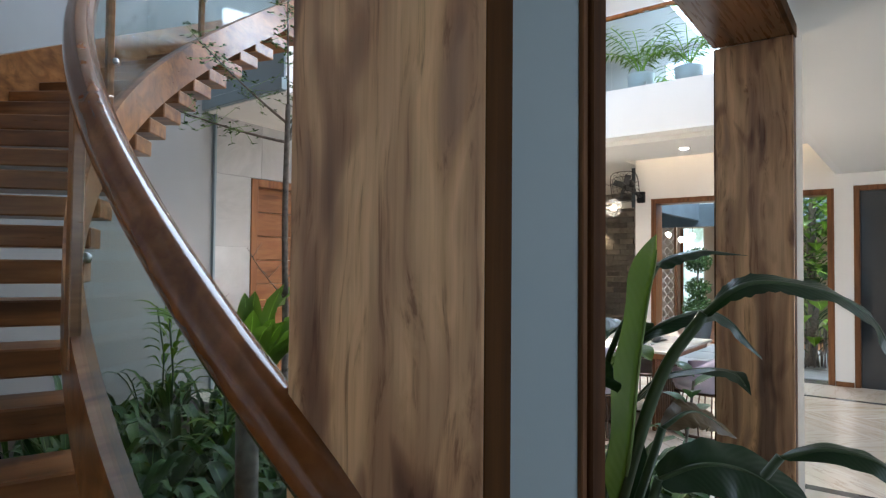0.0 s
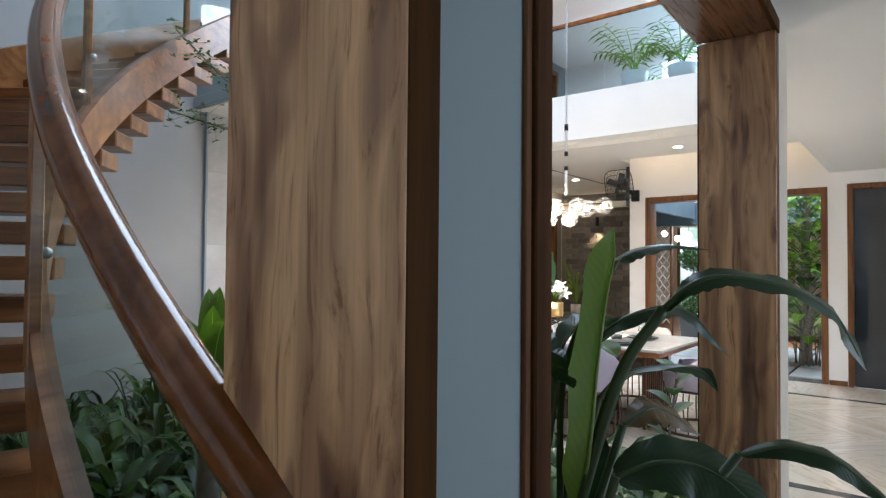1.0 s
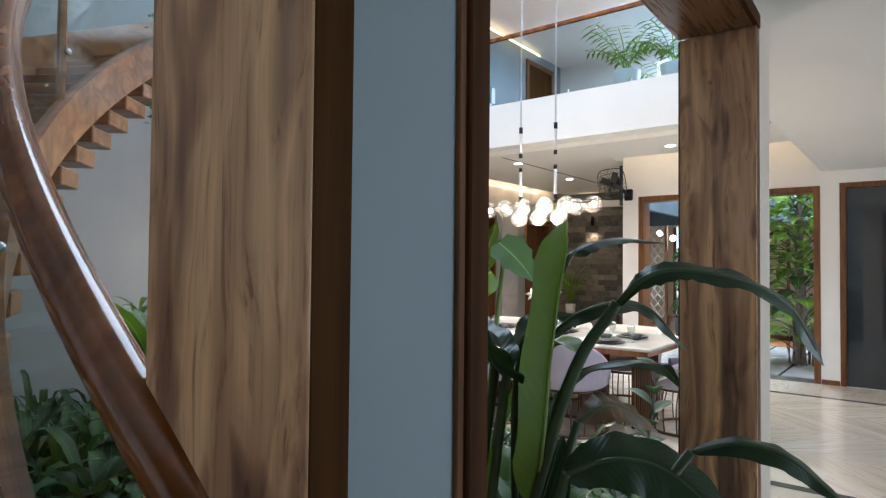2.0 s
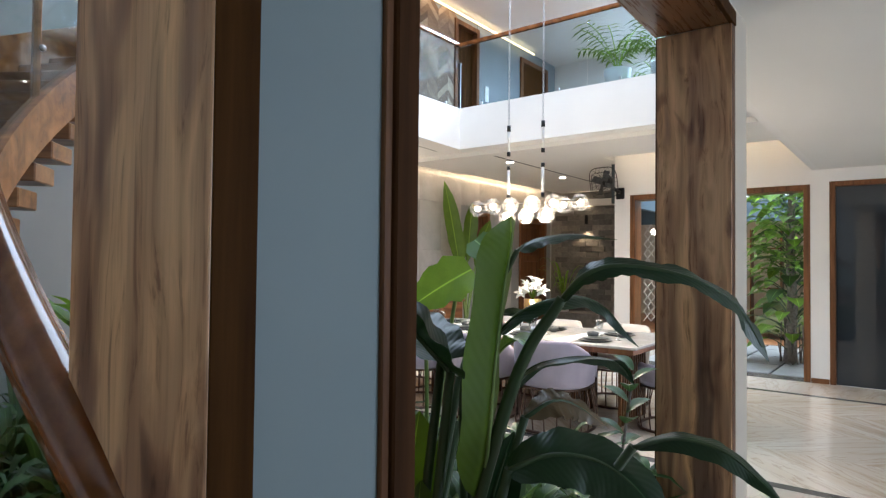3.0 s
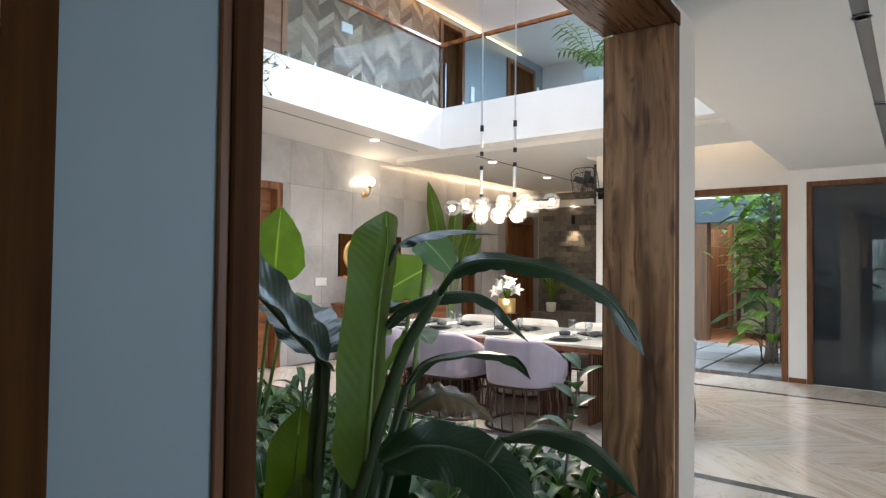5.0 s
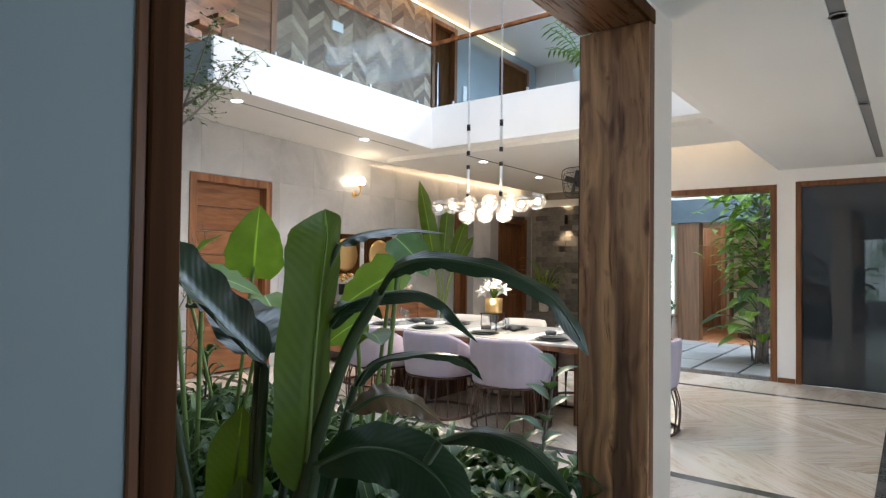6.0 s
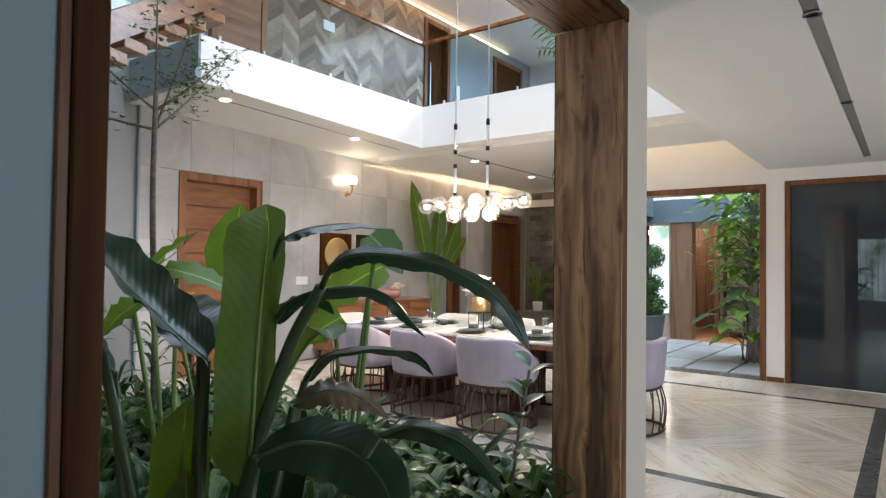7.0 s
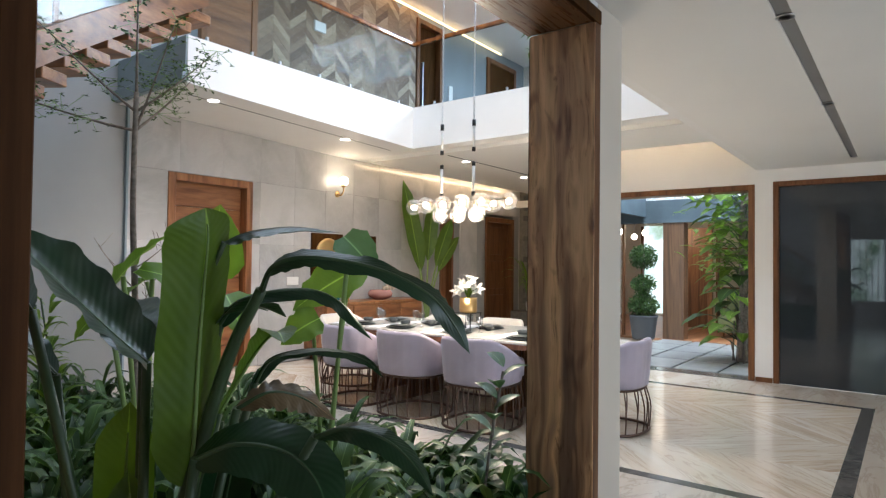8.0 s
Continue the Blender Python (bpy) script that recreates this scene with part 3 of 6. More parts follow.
# barred window in the foyer's west wall
ww = thing("window_2", "barred foyer window with bright daylight outside", "window", kind="structure")
part("window_frame", box(-3.42, -3.22, -0.06, 0.0, 0.5, 2.3, 0.004), wood_casing, ww)
for k in range(12):
    part("bar", box(-3.36, -3.345, -0.85 + k * 0.145, -0.835 + k * 0.145, 0.5, 2.3), steel, ww)
part("pane", box(-3.44, -3.43, -0.9, 0.85, 0.5, 2.3), clear_glass, ww).visible_shadow = False
gb = bpy.data.materials.new("garden daylight")
gb.use_nodes = True
gb_b = gb.node_tree.nodes["Principled BSDF"]
gb_b.inputs["Base Color"].default_value = (0.3, 0.4, 0.3, 1)
gb_b.inputs["Emission Strength"].default_value = 2.6
gb.node_tree.links.new(ramp(gb.node_tree, noise_tex(gb.node_tree, coords(gb.node_tree), 1.6, 5), [(0.35, (0.10, 0.20, 0.10)), (0.6, (0.75, 0.88, 0.92))]), gb_b.inputs["Emission Color"])
garden_glow = gb.copy()
garden_glow.name = "hazy garden light"
garden_glow.node_tree.nodes["Principled BSDF"].inputs["Emission Strength"].default_value = 1.4
structure("backdrop", box(-5.6, -5.5, -3.5, 3.5, -0.2, 4.5), gb, "hazy bright garden outside the barred window", "backdrop")


# ---- stair: a helical flight with a glass and timber railing ----
SC, SR = Vector((4.488, 1.071)), 3.345


def on_stair(deg, r, z):
    a = radians(deg)
    return Vector((SC.x + r * math.cos(a), SC.y + r * math.sin(a), z))


def rail_z(deg):
    return 1.156 + 0.0418 * (184.7 - deg)


def string_top(deg):
    return 1.02 + 0.0377 * (173.3 - deg)


def ribbon(r0, r1, lo, hi, a0, a1, n=60):
    """A curved board between two radii, from lo(angle) to hi(angle)."""
    bm = bmesh.new()
    rows = []
    for k in range(n + 1):
        d = a0 + (a1 - a0) * k / n
        rows.append([bm.verts.new(on_stair(d, r, z)) for r, z in ((r0, lo(d)), (r1, lo(d)), (r1, hi(d)), (r0, hi(d)))])
    for a, b in zip(rows, rows[1:]):
        for k in range(4):
            bm.faces.new((a[k], a[(k + 1) % 4], b[(k + 1) % 4], b[k])).smooth = False
    bm.faces.new(rows[0])
    bm.faces.new(rows[-1][::-1])
    bmesh.ops.recalc_face_normals(bm, faces=bm.faces[:])
    return bm


stair = thing("spiral_stair", "curved open-riser wooden stair with glass railing", "staircase")
part("inner_stringer", ribbon(SR - 0.02, SR + 0.03, lambda d: string_top(d) - 0.24, string_top, 187, 96), wood_stair, stair, "curved teak stringer")
part("outer_stringer", ribbon(SR + 1.08, SR + 1.13, lambda d: string_top(d) - 0.34, lambda d: string_top(d) - 0.02, 187, 96), wood_stair, stair)
tread_bm = box(-0.02, 1.12, -0.115, 0.115, 0.0, 0.085, 0.006)
tread_me = None
for k in range(27):
    d = 185.5 - 3.385 * k
    z = 0.069 + 0.133 * k
    if tread_me is None:
        ob = part("tread", tread_bm, wood_stair, stair, "thick teak tread")
        tread_me = ob.data
    else:
        ob = new("tread", tread_me)
        ob.parent = stair
    p = on_stair(d, SR, z)
    ob.matrix_basis = Matrix.Translation(p) @ Matrix.Rotation(radians(d), 4, "Z")
rail_pts = [on_stair(d, SR, rail_z(d)) for d in [186.5 - 1.5 * k for k in range(61)]]


def rail_mesh(pts, w, h):
    bm = bmesh.new()
    prof = [(-w, -h * 0.6), (-w * 0.8, -h), (w * 0.8, -h), (w, -h * 0.6), (w, h * 0.02), (w * 0.86, h * 0.38), (w * 0.60, h * 0.44), (w * 0.52, h * 0.80), (w * 0.25, h), (-w * 0.25, h),
            (-w * 0.52, h * 0.80), (-w * 0.60, h * 0.44), (-w * 0.86, h * 0.38), (-w, h * 0.02)]
    rings = []
    for i, p in enumerate(pts):
        d = (pts[min(i + 1, len(pts) - 1)] - pts[max(i - 1, 0)]).normalized()
        side = d.cross(Vector((0, 0, 1))).normalized()
        nor = side.cross(d)
        rings.append([bm.verts.new(p + side * x + nor * y) for x, y in prof])
    n = len(prof)
    for a, b in zip(rings, rings[1:]):
        for k in range(n):
            bm.faces.new((a[k], a[(k + 1) % n], b[(k + 1) % n], b[k])).smooth = True
    bm.faces.new(rings[0])
    bm.faces.new(rings[-1][::-1])
    bmesh.ops.recalc_face_normals(bm, faces=bm.faces[:])
    return bm


part("handrail", rail_mesh(rail_pts, 0.044, 0.040), wood_rail, stair, "polished brown handrail")
part("glass_panel", ribbon(SR + 0.003, SR + 0.012, lambda d: string_top(d) - 0.02, lambda d: rail_z(d) - 0.03, 186, 97), stair_glass, stair, "curved clear glass").visible_shadow = False
for d in (166.0, 141.9, 120.5, 104):
    p = on_stair(d, SR + 0.022, 0)
    post = part("post", box(p.x - 0.016, p.x + 0.016, p.y - 0.016, p.y + 0.016, string_top(d) - 0.1, rail_z(d) - 0.02, 0.003), wood_stair, stair, "square teak post")
    for f in (0.3, 0.8):
        q = on_stair(d, SR - 0.004, string_top(d) * (1 - f) + rail_z(d) * f)
        part("clamp", ball((q.x, q.y, q.z), 0.016, u=10, v=6), steel, post, "steel glass clamp")

# ---- balcony railing on the upper slab ----
def balcony_rail(name, x0, y0, x1, y1, splits, label):
    t = thing(name, label, "railing")
    a, n = math.atan2(y1 - y0, x1 - x0), math.hypot(x1 - x0, y1 - y0)
    t.matrix_world = Matrix.Translation((x0, y0, SLAB1)) @ Matrix.Rotation(a, 4, "Z")
    for s0, s1 in zip(splits, splits[1:]):
        part("glass_panel", box(s0 * n + 0.004, s1 * n - 0.004, -0.006, 0.006, 0.0, 0.93), rail_glass, t, "clear glass pane").visible_shadow = False
        for f in (0.2, 0.8):
            c = (s0 + (s1 - s0) * f) * n
            part("clip", box(c - 0.012, c + 0.012, -0.016, 0.016, 0, 0.06, 0.002), steel, t, "steel glass clip")
    part("handrail", box(-0.02, n + 0.02, -0.03, 0.03, 0.93, 0.98, 0.008, seg=2), wood_rail, t, "slim wooden handrail")
    return t


balcony_rail("balcony_railing", 4.50, VY + 0.06, VX + 0.06, VY + 0.06, (0, 0.26, 0.545, 1), "frameless glass railing with a wooden handrail on the white slab")
balcony_rail("balcony_railing", VX + 0.06, VY + 0.06, VX + 0.06, 1.06, (0, 0.48, 1), "frameless glass railing beside the lounge above")

# ---- dining table, chairs, chandelier ----
table = thing("dining_table", "long dining table with a pale stone top and slatted wooden base", "table")
part("tabletop", box(5.82, 7.06, 1.80, 4.62, 0.735, 0.762, 0.006), white_top, table, "pale veined stone top")
part("apron", box(5.86, 7.02, 1.84, 4.58, 0.685, 0.732, 0.003), wood_frame, table, "wooden underframe")
for y in (2.05, 3.70):
    for k in range(12):
        x = 6.13 + k * 0.055
        for dy in (0.0, 0.5):
            part("slat", box(x, x + 0.028, y + dy, y + dy + 0.03, 0.0, 0.685, 0.002), wood_casing, table)


def dining_chair(cloth, label):
    """Faces +x: deep tub chair on a bulging cage of thin tubes."""
    t = thing("dining_chair", label, "chair", "chairs round the dining table")

    def rim(a, f=1.0):
        c, s = math.cos(a), math.sin(a)
        q = (abs(c) ** 2.6 + abs(s) ** 2.6) ** (-1 / 2.6)
        return c * q * 0.355 * f, s * q * 0.338 * f

    # wrap-round back: level behind, then falling in a straight line along the arms
    bm = bmesh.new()
    n, rows = 66, []
    for k in range(n + 1):
        a = radians(38 + (322 - 38) * k / n)
        x, y = rim(a)
        top = 0.800 - 0.215 * min(1.0, max(0.0, (x + 0.29) / 0.42))
        seam = 1 - 0.018 * max(0.0, math.cos((k % 6 - 3) * math.pi / 3)) ** 8
        lean = 0.05 * (top - 0.40) / 0.44
        prof = [(0.88, 0.385), (0.96, 0.405), (0.985, 0.47), (1.0 + lean * 0.6, top - 0.14), (1.0 + lean, top - 0.03), (0.975 + lean, top), (0.91 + lean, top), (0.865 + lean, top - 0.04), (0.80, 0.50), (0.78, 0.40)]
        rows.append([bm.verts.new((x * f * (seam if j < 5 else 1), y * f * (seam if j < 5 else 1), z)) for j, (f, z) in enumerate(prof)])
    for a, b in zip(rows, rows[1:]):
        for k in range(len(a)):
            bm.faces.new((a[k], b[k], b[(k + 1) % len(a)], a[(k + 1) % len(a)])).smooth = True
    bm.faces.new(rows[0])
    bm.faces.new(rows[-1][::-1])
    bmesh.ops.recalc_face_normals(bm, faces=bm.faces[:])
    part("backrest", bm, cloth, t, "channel-stitched tub back")
    part("seat", lathe([(0.0, 0.385), (0.29, 0.385), (0.315, 0.41), (0.315, 0.485), (0.29, 0.515), (0.18, 0.525), (0.0, 0.528)], 32), cloth, t, "round padded seat")
    angles = [2 * math.pi * k / 48 for k in range(49)]
    part("base_ring", tube([(*rim(a, 0.98), 0.013) for a in angles], 0.013, 8, cap=False), bronze, t, "bronze tube ring on the floor")
    part("top_ring", tube([(*rim(a, 0.90), 0.378) for a in angles], 0.010, 8, cap=False), bronze, t)
    for k in range(20):
        a = 2 * math.pi * (k + 0.5) / 20
        part("rod", tube(spline([(*rim(a, 0.97), 0.013), (*rim(a, 1.01), 0.12), (*rim(a, 1.0), 0.25), (*rim(a, 0.90), 0.378)], 3), 0.0065, 6), bronze, t)
    return t


chair_a = dining_chair(lilac, "lilac tub dining chair on a bronze wire cage base")
chair_a.matrix_world = pose(5.80, 2.53, 0, 0, 0, 3)
for y, r in ((3.31, 2), (4.10, 0)):
    copy_thing(chair_a, pose(5.79, y, 0, 0, 0, r))
copy_thing(chair_a, pose(6.44, 1.62, 0, 0, 0, 90))
chair_b = dining_chair(cream, "cream tub dining chair on a bronze wire cage base")
chair_b.matrix_world = pose(7.08, 2.50, 0, 0, 0, 180)
for y in (3.28, 4.06):
    copy_thing(chair_b, pose(7.08, y, 0, 0, 0, 180))
copy_thing(chair_b, pose(6.44, 4.86, 0, 0, 0, -90))

chandelier = thing("chandelier", "linear chandelier of clear glass globes on two chains", "chandelier")
for y in (2.733, 3.111):
    rod = part("rod", tube([(5.908, y, 2.06), (5.908, y, 2.33)], 0.014, 10), linen, chandelier, "white rod with black ferrules")
    for z0, z1 in ((2.03, 2.08), (2.32, 2.36), (2.46, 2.50), (2.70, 2.76)):
        part("ferrule", tube([(5.908, y, z0), (5.908, y, z1)], 0.018, 10), black_metal, rod, "black ferrule")
    part("rod", tube([(5.908, y, 2.50), (5.908, y, 2.72)], 0.013, 10), linen, chandelier)
    bm = bmesh.new()
    for k in range(130):
        z = 2.75 + k * 0.034
        flat = k % 2
        ring = [(5.908 + (0.008 * math.cos(a) if flat else 0), y + (0 if flat else 0.008 * math.cos(a)), z + 0.022 * math.sin(a)) for a in (2 * math.pi * j / 8 for j in range(9))]
        tube(ring, 0.003, 4, bm, cap=False)
    part("chain", bm, steel, chandelier, "fine steel chain")
part("bar", tube([(5.908, 2.36, 1.99), (5.908, 3.52, 1.99)], 0.005, 8), black_metal, chandelier, "slim black bar")
globes = [(0.08, 3.531, 1.971), (-0.10, 3.225, 1.962), (-0.05, 3.055, 1.967), (-0.11, 2.785, 1.966), (-0.14, 2.548, 1.960), (0.08, 2.558, 1.960), (0.08, 2.389, 1.976),
          (0.012, 3.129, 1.864), (0.034, 2.931, 1.869), (0.018, 2.703, 1.868)]
for dx, y, z in globes:
    g = part("globe", ball((5.908 + dx, y, z), 0.080, u=28, v=18), globe_glass, chandelier, "clear glass globe")
    g.visible_shadow = False
    part("bulb", ball((5.908 + dx, y, z), 0.030 if z > 1.9 else 0.044, u=16, v=10, squash=1.0), bulb_glow, g, "lit warm bulb")
    part("socket", tube([(5.908 + dx * 0.6, y, z + (2.0 - z) * 0.5), (5.908, y, 2.0)], 0.010, 8), brass, g, "brass socket")
chandelier.location.z = 0.048

# ---- openings: frames, doors, dark glass ----
def frame_box(name, x0, x1, y0, y1, top, w, d, axis, material, label, category="door frame"):
    """A three-sided casing. axis 'x': the opening lies in a wall that runs along x."""
    t = thing(name, label, category, kind="structure")
    if axis == "x":
        part("jamb", box(x0, x0 + w, y0 - d, y1, 0, top, 0.004), material, t)
        part("jamb", box(x1 - w, x1, y0 - d, y1, 0, top, 0.004), material, t)
        part("head", box(x0 + w, x1 - w, y0 - d, y1, top - w, top, 0.004), material, t)
    else:
        part("jamb", box(x0 - d, x1, y0, y0 + w, 0, top, 0.004), material, t)
        part("jamb", box(x0 - d, x1, y1 - w, y1, 0, top, 0.004), material, t)
        part("head", box(x0 - d, x1, y0 + w, y1 - w, top - w, top, 0.004), material, t)
    return t


d1 = frame_box("door_1", 5.052, 6.262, NORTH, W1, 2.53, 0.095, 0.02, "x", wood_frame, "orange brown panelled wooden door, shut, in a deep frame", "door")
for k in range(8):
    part("door_board", box(5.15, 6.164, W0 + 0.10, W0 + 0.14, 0.005 + k * 0.304, 0.005 + k * 0.304 + 0.299, 0.006), wood_door, d1)
part("door_handle", tube([(5.24, W0 + 0.08, 1.02), (5.24, W0 + 0.05, 1.02), (5.34, W0 + 0.05, 1.02)], 0.009, 8), brass, d1, "brass lever handle")
d2 = frame_box("door_2", 12.133, 13.287, NORTH, W1, 2.46, 0.10, 0.02, "x", wood_casing, "dark brown wooden door, shut, at the far end", "door")
part("door_leaf", box(12.23, 13.19, W0 + 0.1, W0 + 0.14, 0.005, 2.36, 0.004), wood_casing, d2)
for k in range(3):
    part("door_panel", box(12.33, 13.09, W0 + 0.085, W0 + 0.1, 0.15 + k * 0.75, 0.15 + k * 0.75 + 0.62, 0.012), wood_casing, d2)
d3 = frame_box("door_3", 10.545, 10.95, NORTH, W1, 2.45, 0.06, 0.02, "x", wood_casing, "narrow dark wooden door in the marble wall", "door")
part("door_leaf", box(10.605, 10.89, W0 + 0.1, W0 + 0.14, 0.005, 2.38, 0.004), wood_casing, d3)
frame_box("opening_1", EAST, EAST + 0.262, 1.02, 3.355, 2.5, 0.075, 0.012, "y", wood_casing, "tall brown wooden casing of the courtyard opening", "door frame")
d4 = frame_box("door_4", EAST, EAST + 0.10, -0.92, 0.812, 2.52, 0.065, 0.012, "y", wood_casing, "sliding door of dark tinted glass in a brown frame", "door")
part("door_glass", box(EAST + 0.03, EAST + 0.05, -0.87, 0.757, 0.0, 2.46), tinted_glass, d4, "dark tinted glass leaf")
structure("threshold", box(EAST - 0.02, EAST + 0.26, 1.02, 3.355, -0.02, 0.006), inlay_stone, "grey stone threshold strip", "threshold")
structure("baseboard", box(EAST - 0.012, EAST, 0.818, 1.014, 0.0, 0.06, 0.003), wood_casing, "low brown skirting board", "baseboard")

# upper floor doors on the planked wall
d5 = thing("door_5", "dark wooden door in the planked upper wall", "door", kind="structure")
part("frame", box(9.74, 9.83, NORTH - 0.03, W1, SLAB1, 5.98, 0.004), wood_casing, d5)
part("frame", box(10.43, 10.52, NORTH - 0.03, W1, SLAB1, 5.98, 0.004), wood_casing, d5)
part("frame", box(9.83, 10.43, NORTH - 0.03, W1, 5.89, 5.98, 0.004), wood_casing, d5)
part("door_leaf", box(9.83, 10.43, W0 + 0.06, W0 + 0.1, SLAB1, 5.89), wood_dark, d5)
part("door_pull", box(9.95, 9.98, W0 - 0.01, W0 + 0.05, 4.3, 5.2, 0.004), steel, d5, "long steel pull")
cab = thing("wall_panel", "brown wooden door panel on the upper landing", "panel")
part("panel", box(5.50, 6.16, NORTH - 0.05, W0, SLAB1, 5.98, 0.004), wood_door, cab)
part("frame", box(6.16, 6.25, NORTH - 0.07, W0, SLAB1, 5.98, 0.004), wood_frame, cab)
part("frame", box(5.41, 5.50, NORTH - 0.07, W0, SLAB1, 5.98, 0.004), wood_frame, cab)
sw = thing("switch_panel", "white switch panel on the planked wall", "switch")
part("plate", box(7.30, 7.52, NORTH - 0.035, NORTH + 0.0, 4.98, 5.13, 0.004), white_paint, sw)
sw2 = thing("wall_switch", "small white switch plate on the marble wall", "switch")
part("plate", box(6.86, 7.08, NORTH - 0.02, NORTH, 1.10, 1.22, 0.003), white_paint, sw2)
up_rail = thing("upper_window", "pale upper window behind the lounge", "window", kind="structure")
part("pane", box(13.68, 13.70, 2.2, 4.4, 4.0, 5.8), glow("upper daylight pane", (0.85, 0.93, 1.0), 1.2), up_rail)

# ---- lights in the ceilings ----
def downlight(x, y, z, ring_mat=None, k=1.0):
    t = thing("downlight", "small round recessed downlight in the ceiling", "downlight", "ceiling downlights")
    part("ring", lathe([(0.046 * k, -0.008), (0.048 * k, -0.002), (0.0, -0.002), (0.0, -0.003), (0.036 * k, -0.003), (0.037 * k, -0.008), (0.046 * k, -0.008)], 20, at=(x, y, z)), ring_mat or white_paint, t, "round rim")
    part("lens", tube([(x, y, z - 0.011), (x, y, z - 0.004)], 0.035 * k, 20), lamp_glow, t, "lit lens")
    return t


for x, y, z in ((4.94, 5.55, soffit_z(4.94)), (7.01, 5.64, soffit_z(7.01)), (8.85, 2.6, 3.05), (8.97, 4.98, 3.05), (10.98, 5.09, 3.05)):
    downlight(x, y, z, k=1.7)
    lamp("downlight_lamp", "SPOT", pose(x, y, z - 0.02), 46, (1.0, 0.89, 0.75), radius=0.03, spot=110)
for x in (4.537, 6.534):
    sl = thing("slot_spot", "round spotlight set in the dark ceiling slot, unlit", "spotlight", "slot spotlights")
    part("ring", lathe([(0.045, -0.005), (0.045, 0.0), (0.03, 0.0), (0.03, -0.005)], 20, at=(x, -0.064, LOW + 0.002)), steel, sl)
    part("face", lathe([(0.0, -0.001), (0.03, -0.001), (0.03, 0.002), (0.0, 0.002)], 16, at=(x, -0.064, LOW)), black_metal, sl)
structure("trim_slot", box(2.2, 9.34, -0.098, -0.030, LOW + 0.008, LOW + 0.02), mat("grey slot lining", (0.24, 0.235, 0.23), 0.7, build=paint_build((0.24, 0.235, 0.23), 0.1)), "dark grey lining of the ceiling slot", "trim")
groove_bm = box(4.7, 7.9, 5.59, 5.61, -0.002, 0.01)
for v in groove_bm.verts:
    v.co.z += soffit_z(v.co.x)
structure("trim_groove", groove_bm, black_metal, "thin dark line in the soffit", "trim")
structure("trim_groove_2", box(8.4, 12.8, 4.885, 4.915, 3.047, 3.06), black_metal, "thin dark line in the ceiling panel", "trim")
lamp("chandelier_lamp", "POINT", pose(5.9, 2.9, 1.78), 85, (1.0, 0.84, 0.62), radius=0.25)
lamp("cove_lamp", "AREA", look((10.8, 6.40, 3.11), (10.8, 6.66, 3.2)), 9, WARM, size=4.6, size_y=0.05)
lamp("cove_lamp_east", "AREA", look((9.5, 2.4, 3.12), (9.75, 2.4, 3.14)), 2.0, WARM, size=2.6, size_y=0.05)

# skylight beams that carry the chandelier
sky_t = thing("skylight", "skylight grid over the double-height void", "skylight", kind="structure")
for y in (2.733, 3.111):
    part("beam", box(3.15, 7.65, y - 0.03, y + 0.03, 7.2, 7.3), steel, sky_t)

# ---- wall sconce, framed discs, fan, sideboard ----
sc = thing("wall_sconce", "brass wall sconce with a lit glass globe", "sconce")
part("back_plate", lathe([(0.0, 0), (0.05, 0), (0.05, 0.015), (0.0, 0.02)], 16), brass, sc).matrix_basis = pose(7.84, NORTH + 0.005, 2.52, 90)
part("arm", tube(spline([(7.84, NORTH, 2.52), (7.84, NORTH - 0.09, 2.50), (7.86, NORTH - 0.12, 2.56), (7.86, NORTH - 0.12, 2.63)], 5), 0.011, 8), brass, sc)
part("cup", lathe([(0.012, 0), (0.04, 0.02), (0.045, 0.05)], 16, at=(7.86, NORTH - 0.12, 2.62)), brass, sc)
part("globe", ball((7.86, NORTH - 0.12, 2.72), 0.075), glow("lit opal globe", (1.0, 0.84, 0.60), 6), sc, "glowing opal globe")
lamp("sconce_lamp", "POINT", pose(7.86, NORTH - 0.22, 2.74), 5, (1.0, 0.80, 0.52), radius=0.08)


def framed_disc(x0, x1):
    t = thing("framed_disc", "hammered gold disc in a square dark wooden frame", "wall art", "pair of framed discs")
    part("board", box(x0, x1, NORTH - 0.03, NORTH + 0.008, 1.235, 1.885, 0.004), wood_dark, t, "dark wooden board")
    m = part("disc", lathe([(0.0, 0.035), (0.12, 0.03), (0.22, 0.012), (0.255, 0.0), (0.25, -0.01), (0.0, -0.01)], 36), gold, t, "shallow gold dish")
    m.matrix_basis = pose((x0 + x1) / 2, NORTH - 0.045, 1.56, 90)
    return t


framed_disc(7.315, 7.955)
framed_disc(8.08, 8.72)

side = thing("sideboard", "low orange brown wooden sideboard against the marble wall", "sideboard")
part("body", box(7.20, 9.42, 6.20, 6.65, 0.14, 0.80, 0.004), wood_door, side)
part("top", box(7.17, 9.45, 6.17, 6.66, 0.80, 0.84, 0.006), wood_frame, side)
for k in range(4):
    dr = part("drawer_front", box(7.22 + k * 0.55, 7.22 + k * 0.55 + 0.53, 6.18, 6.20, 0.17, 0.78, 0.005), wood_door, side)
    part("knob", ball((7.22 + k * 0.55 + 0.27, 6.165, 0.5), 0.014, u=10, v=6), brass, dr, "brass knob")
for x in (7.3, 9.3):
    for y in (6.24, 6.6):
        part("leg", tube([(x, y, 0), (x, y, 0.14)], 0.02, 8), wood_casing, side)

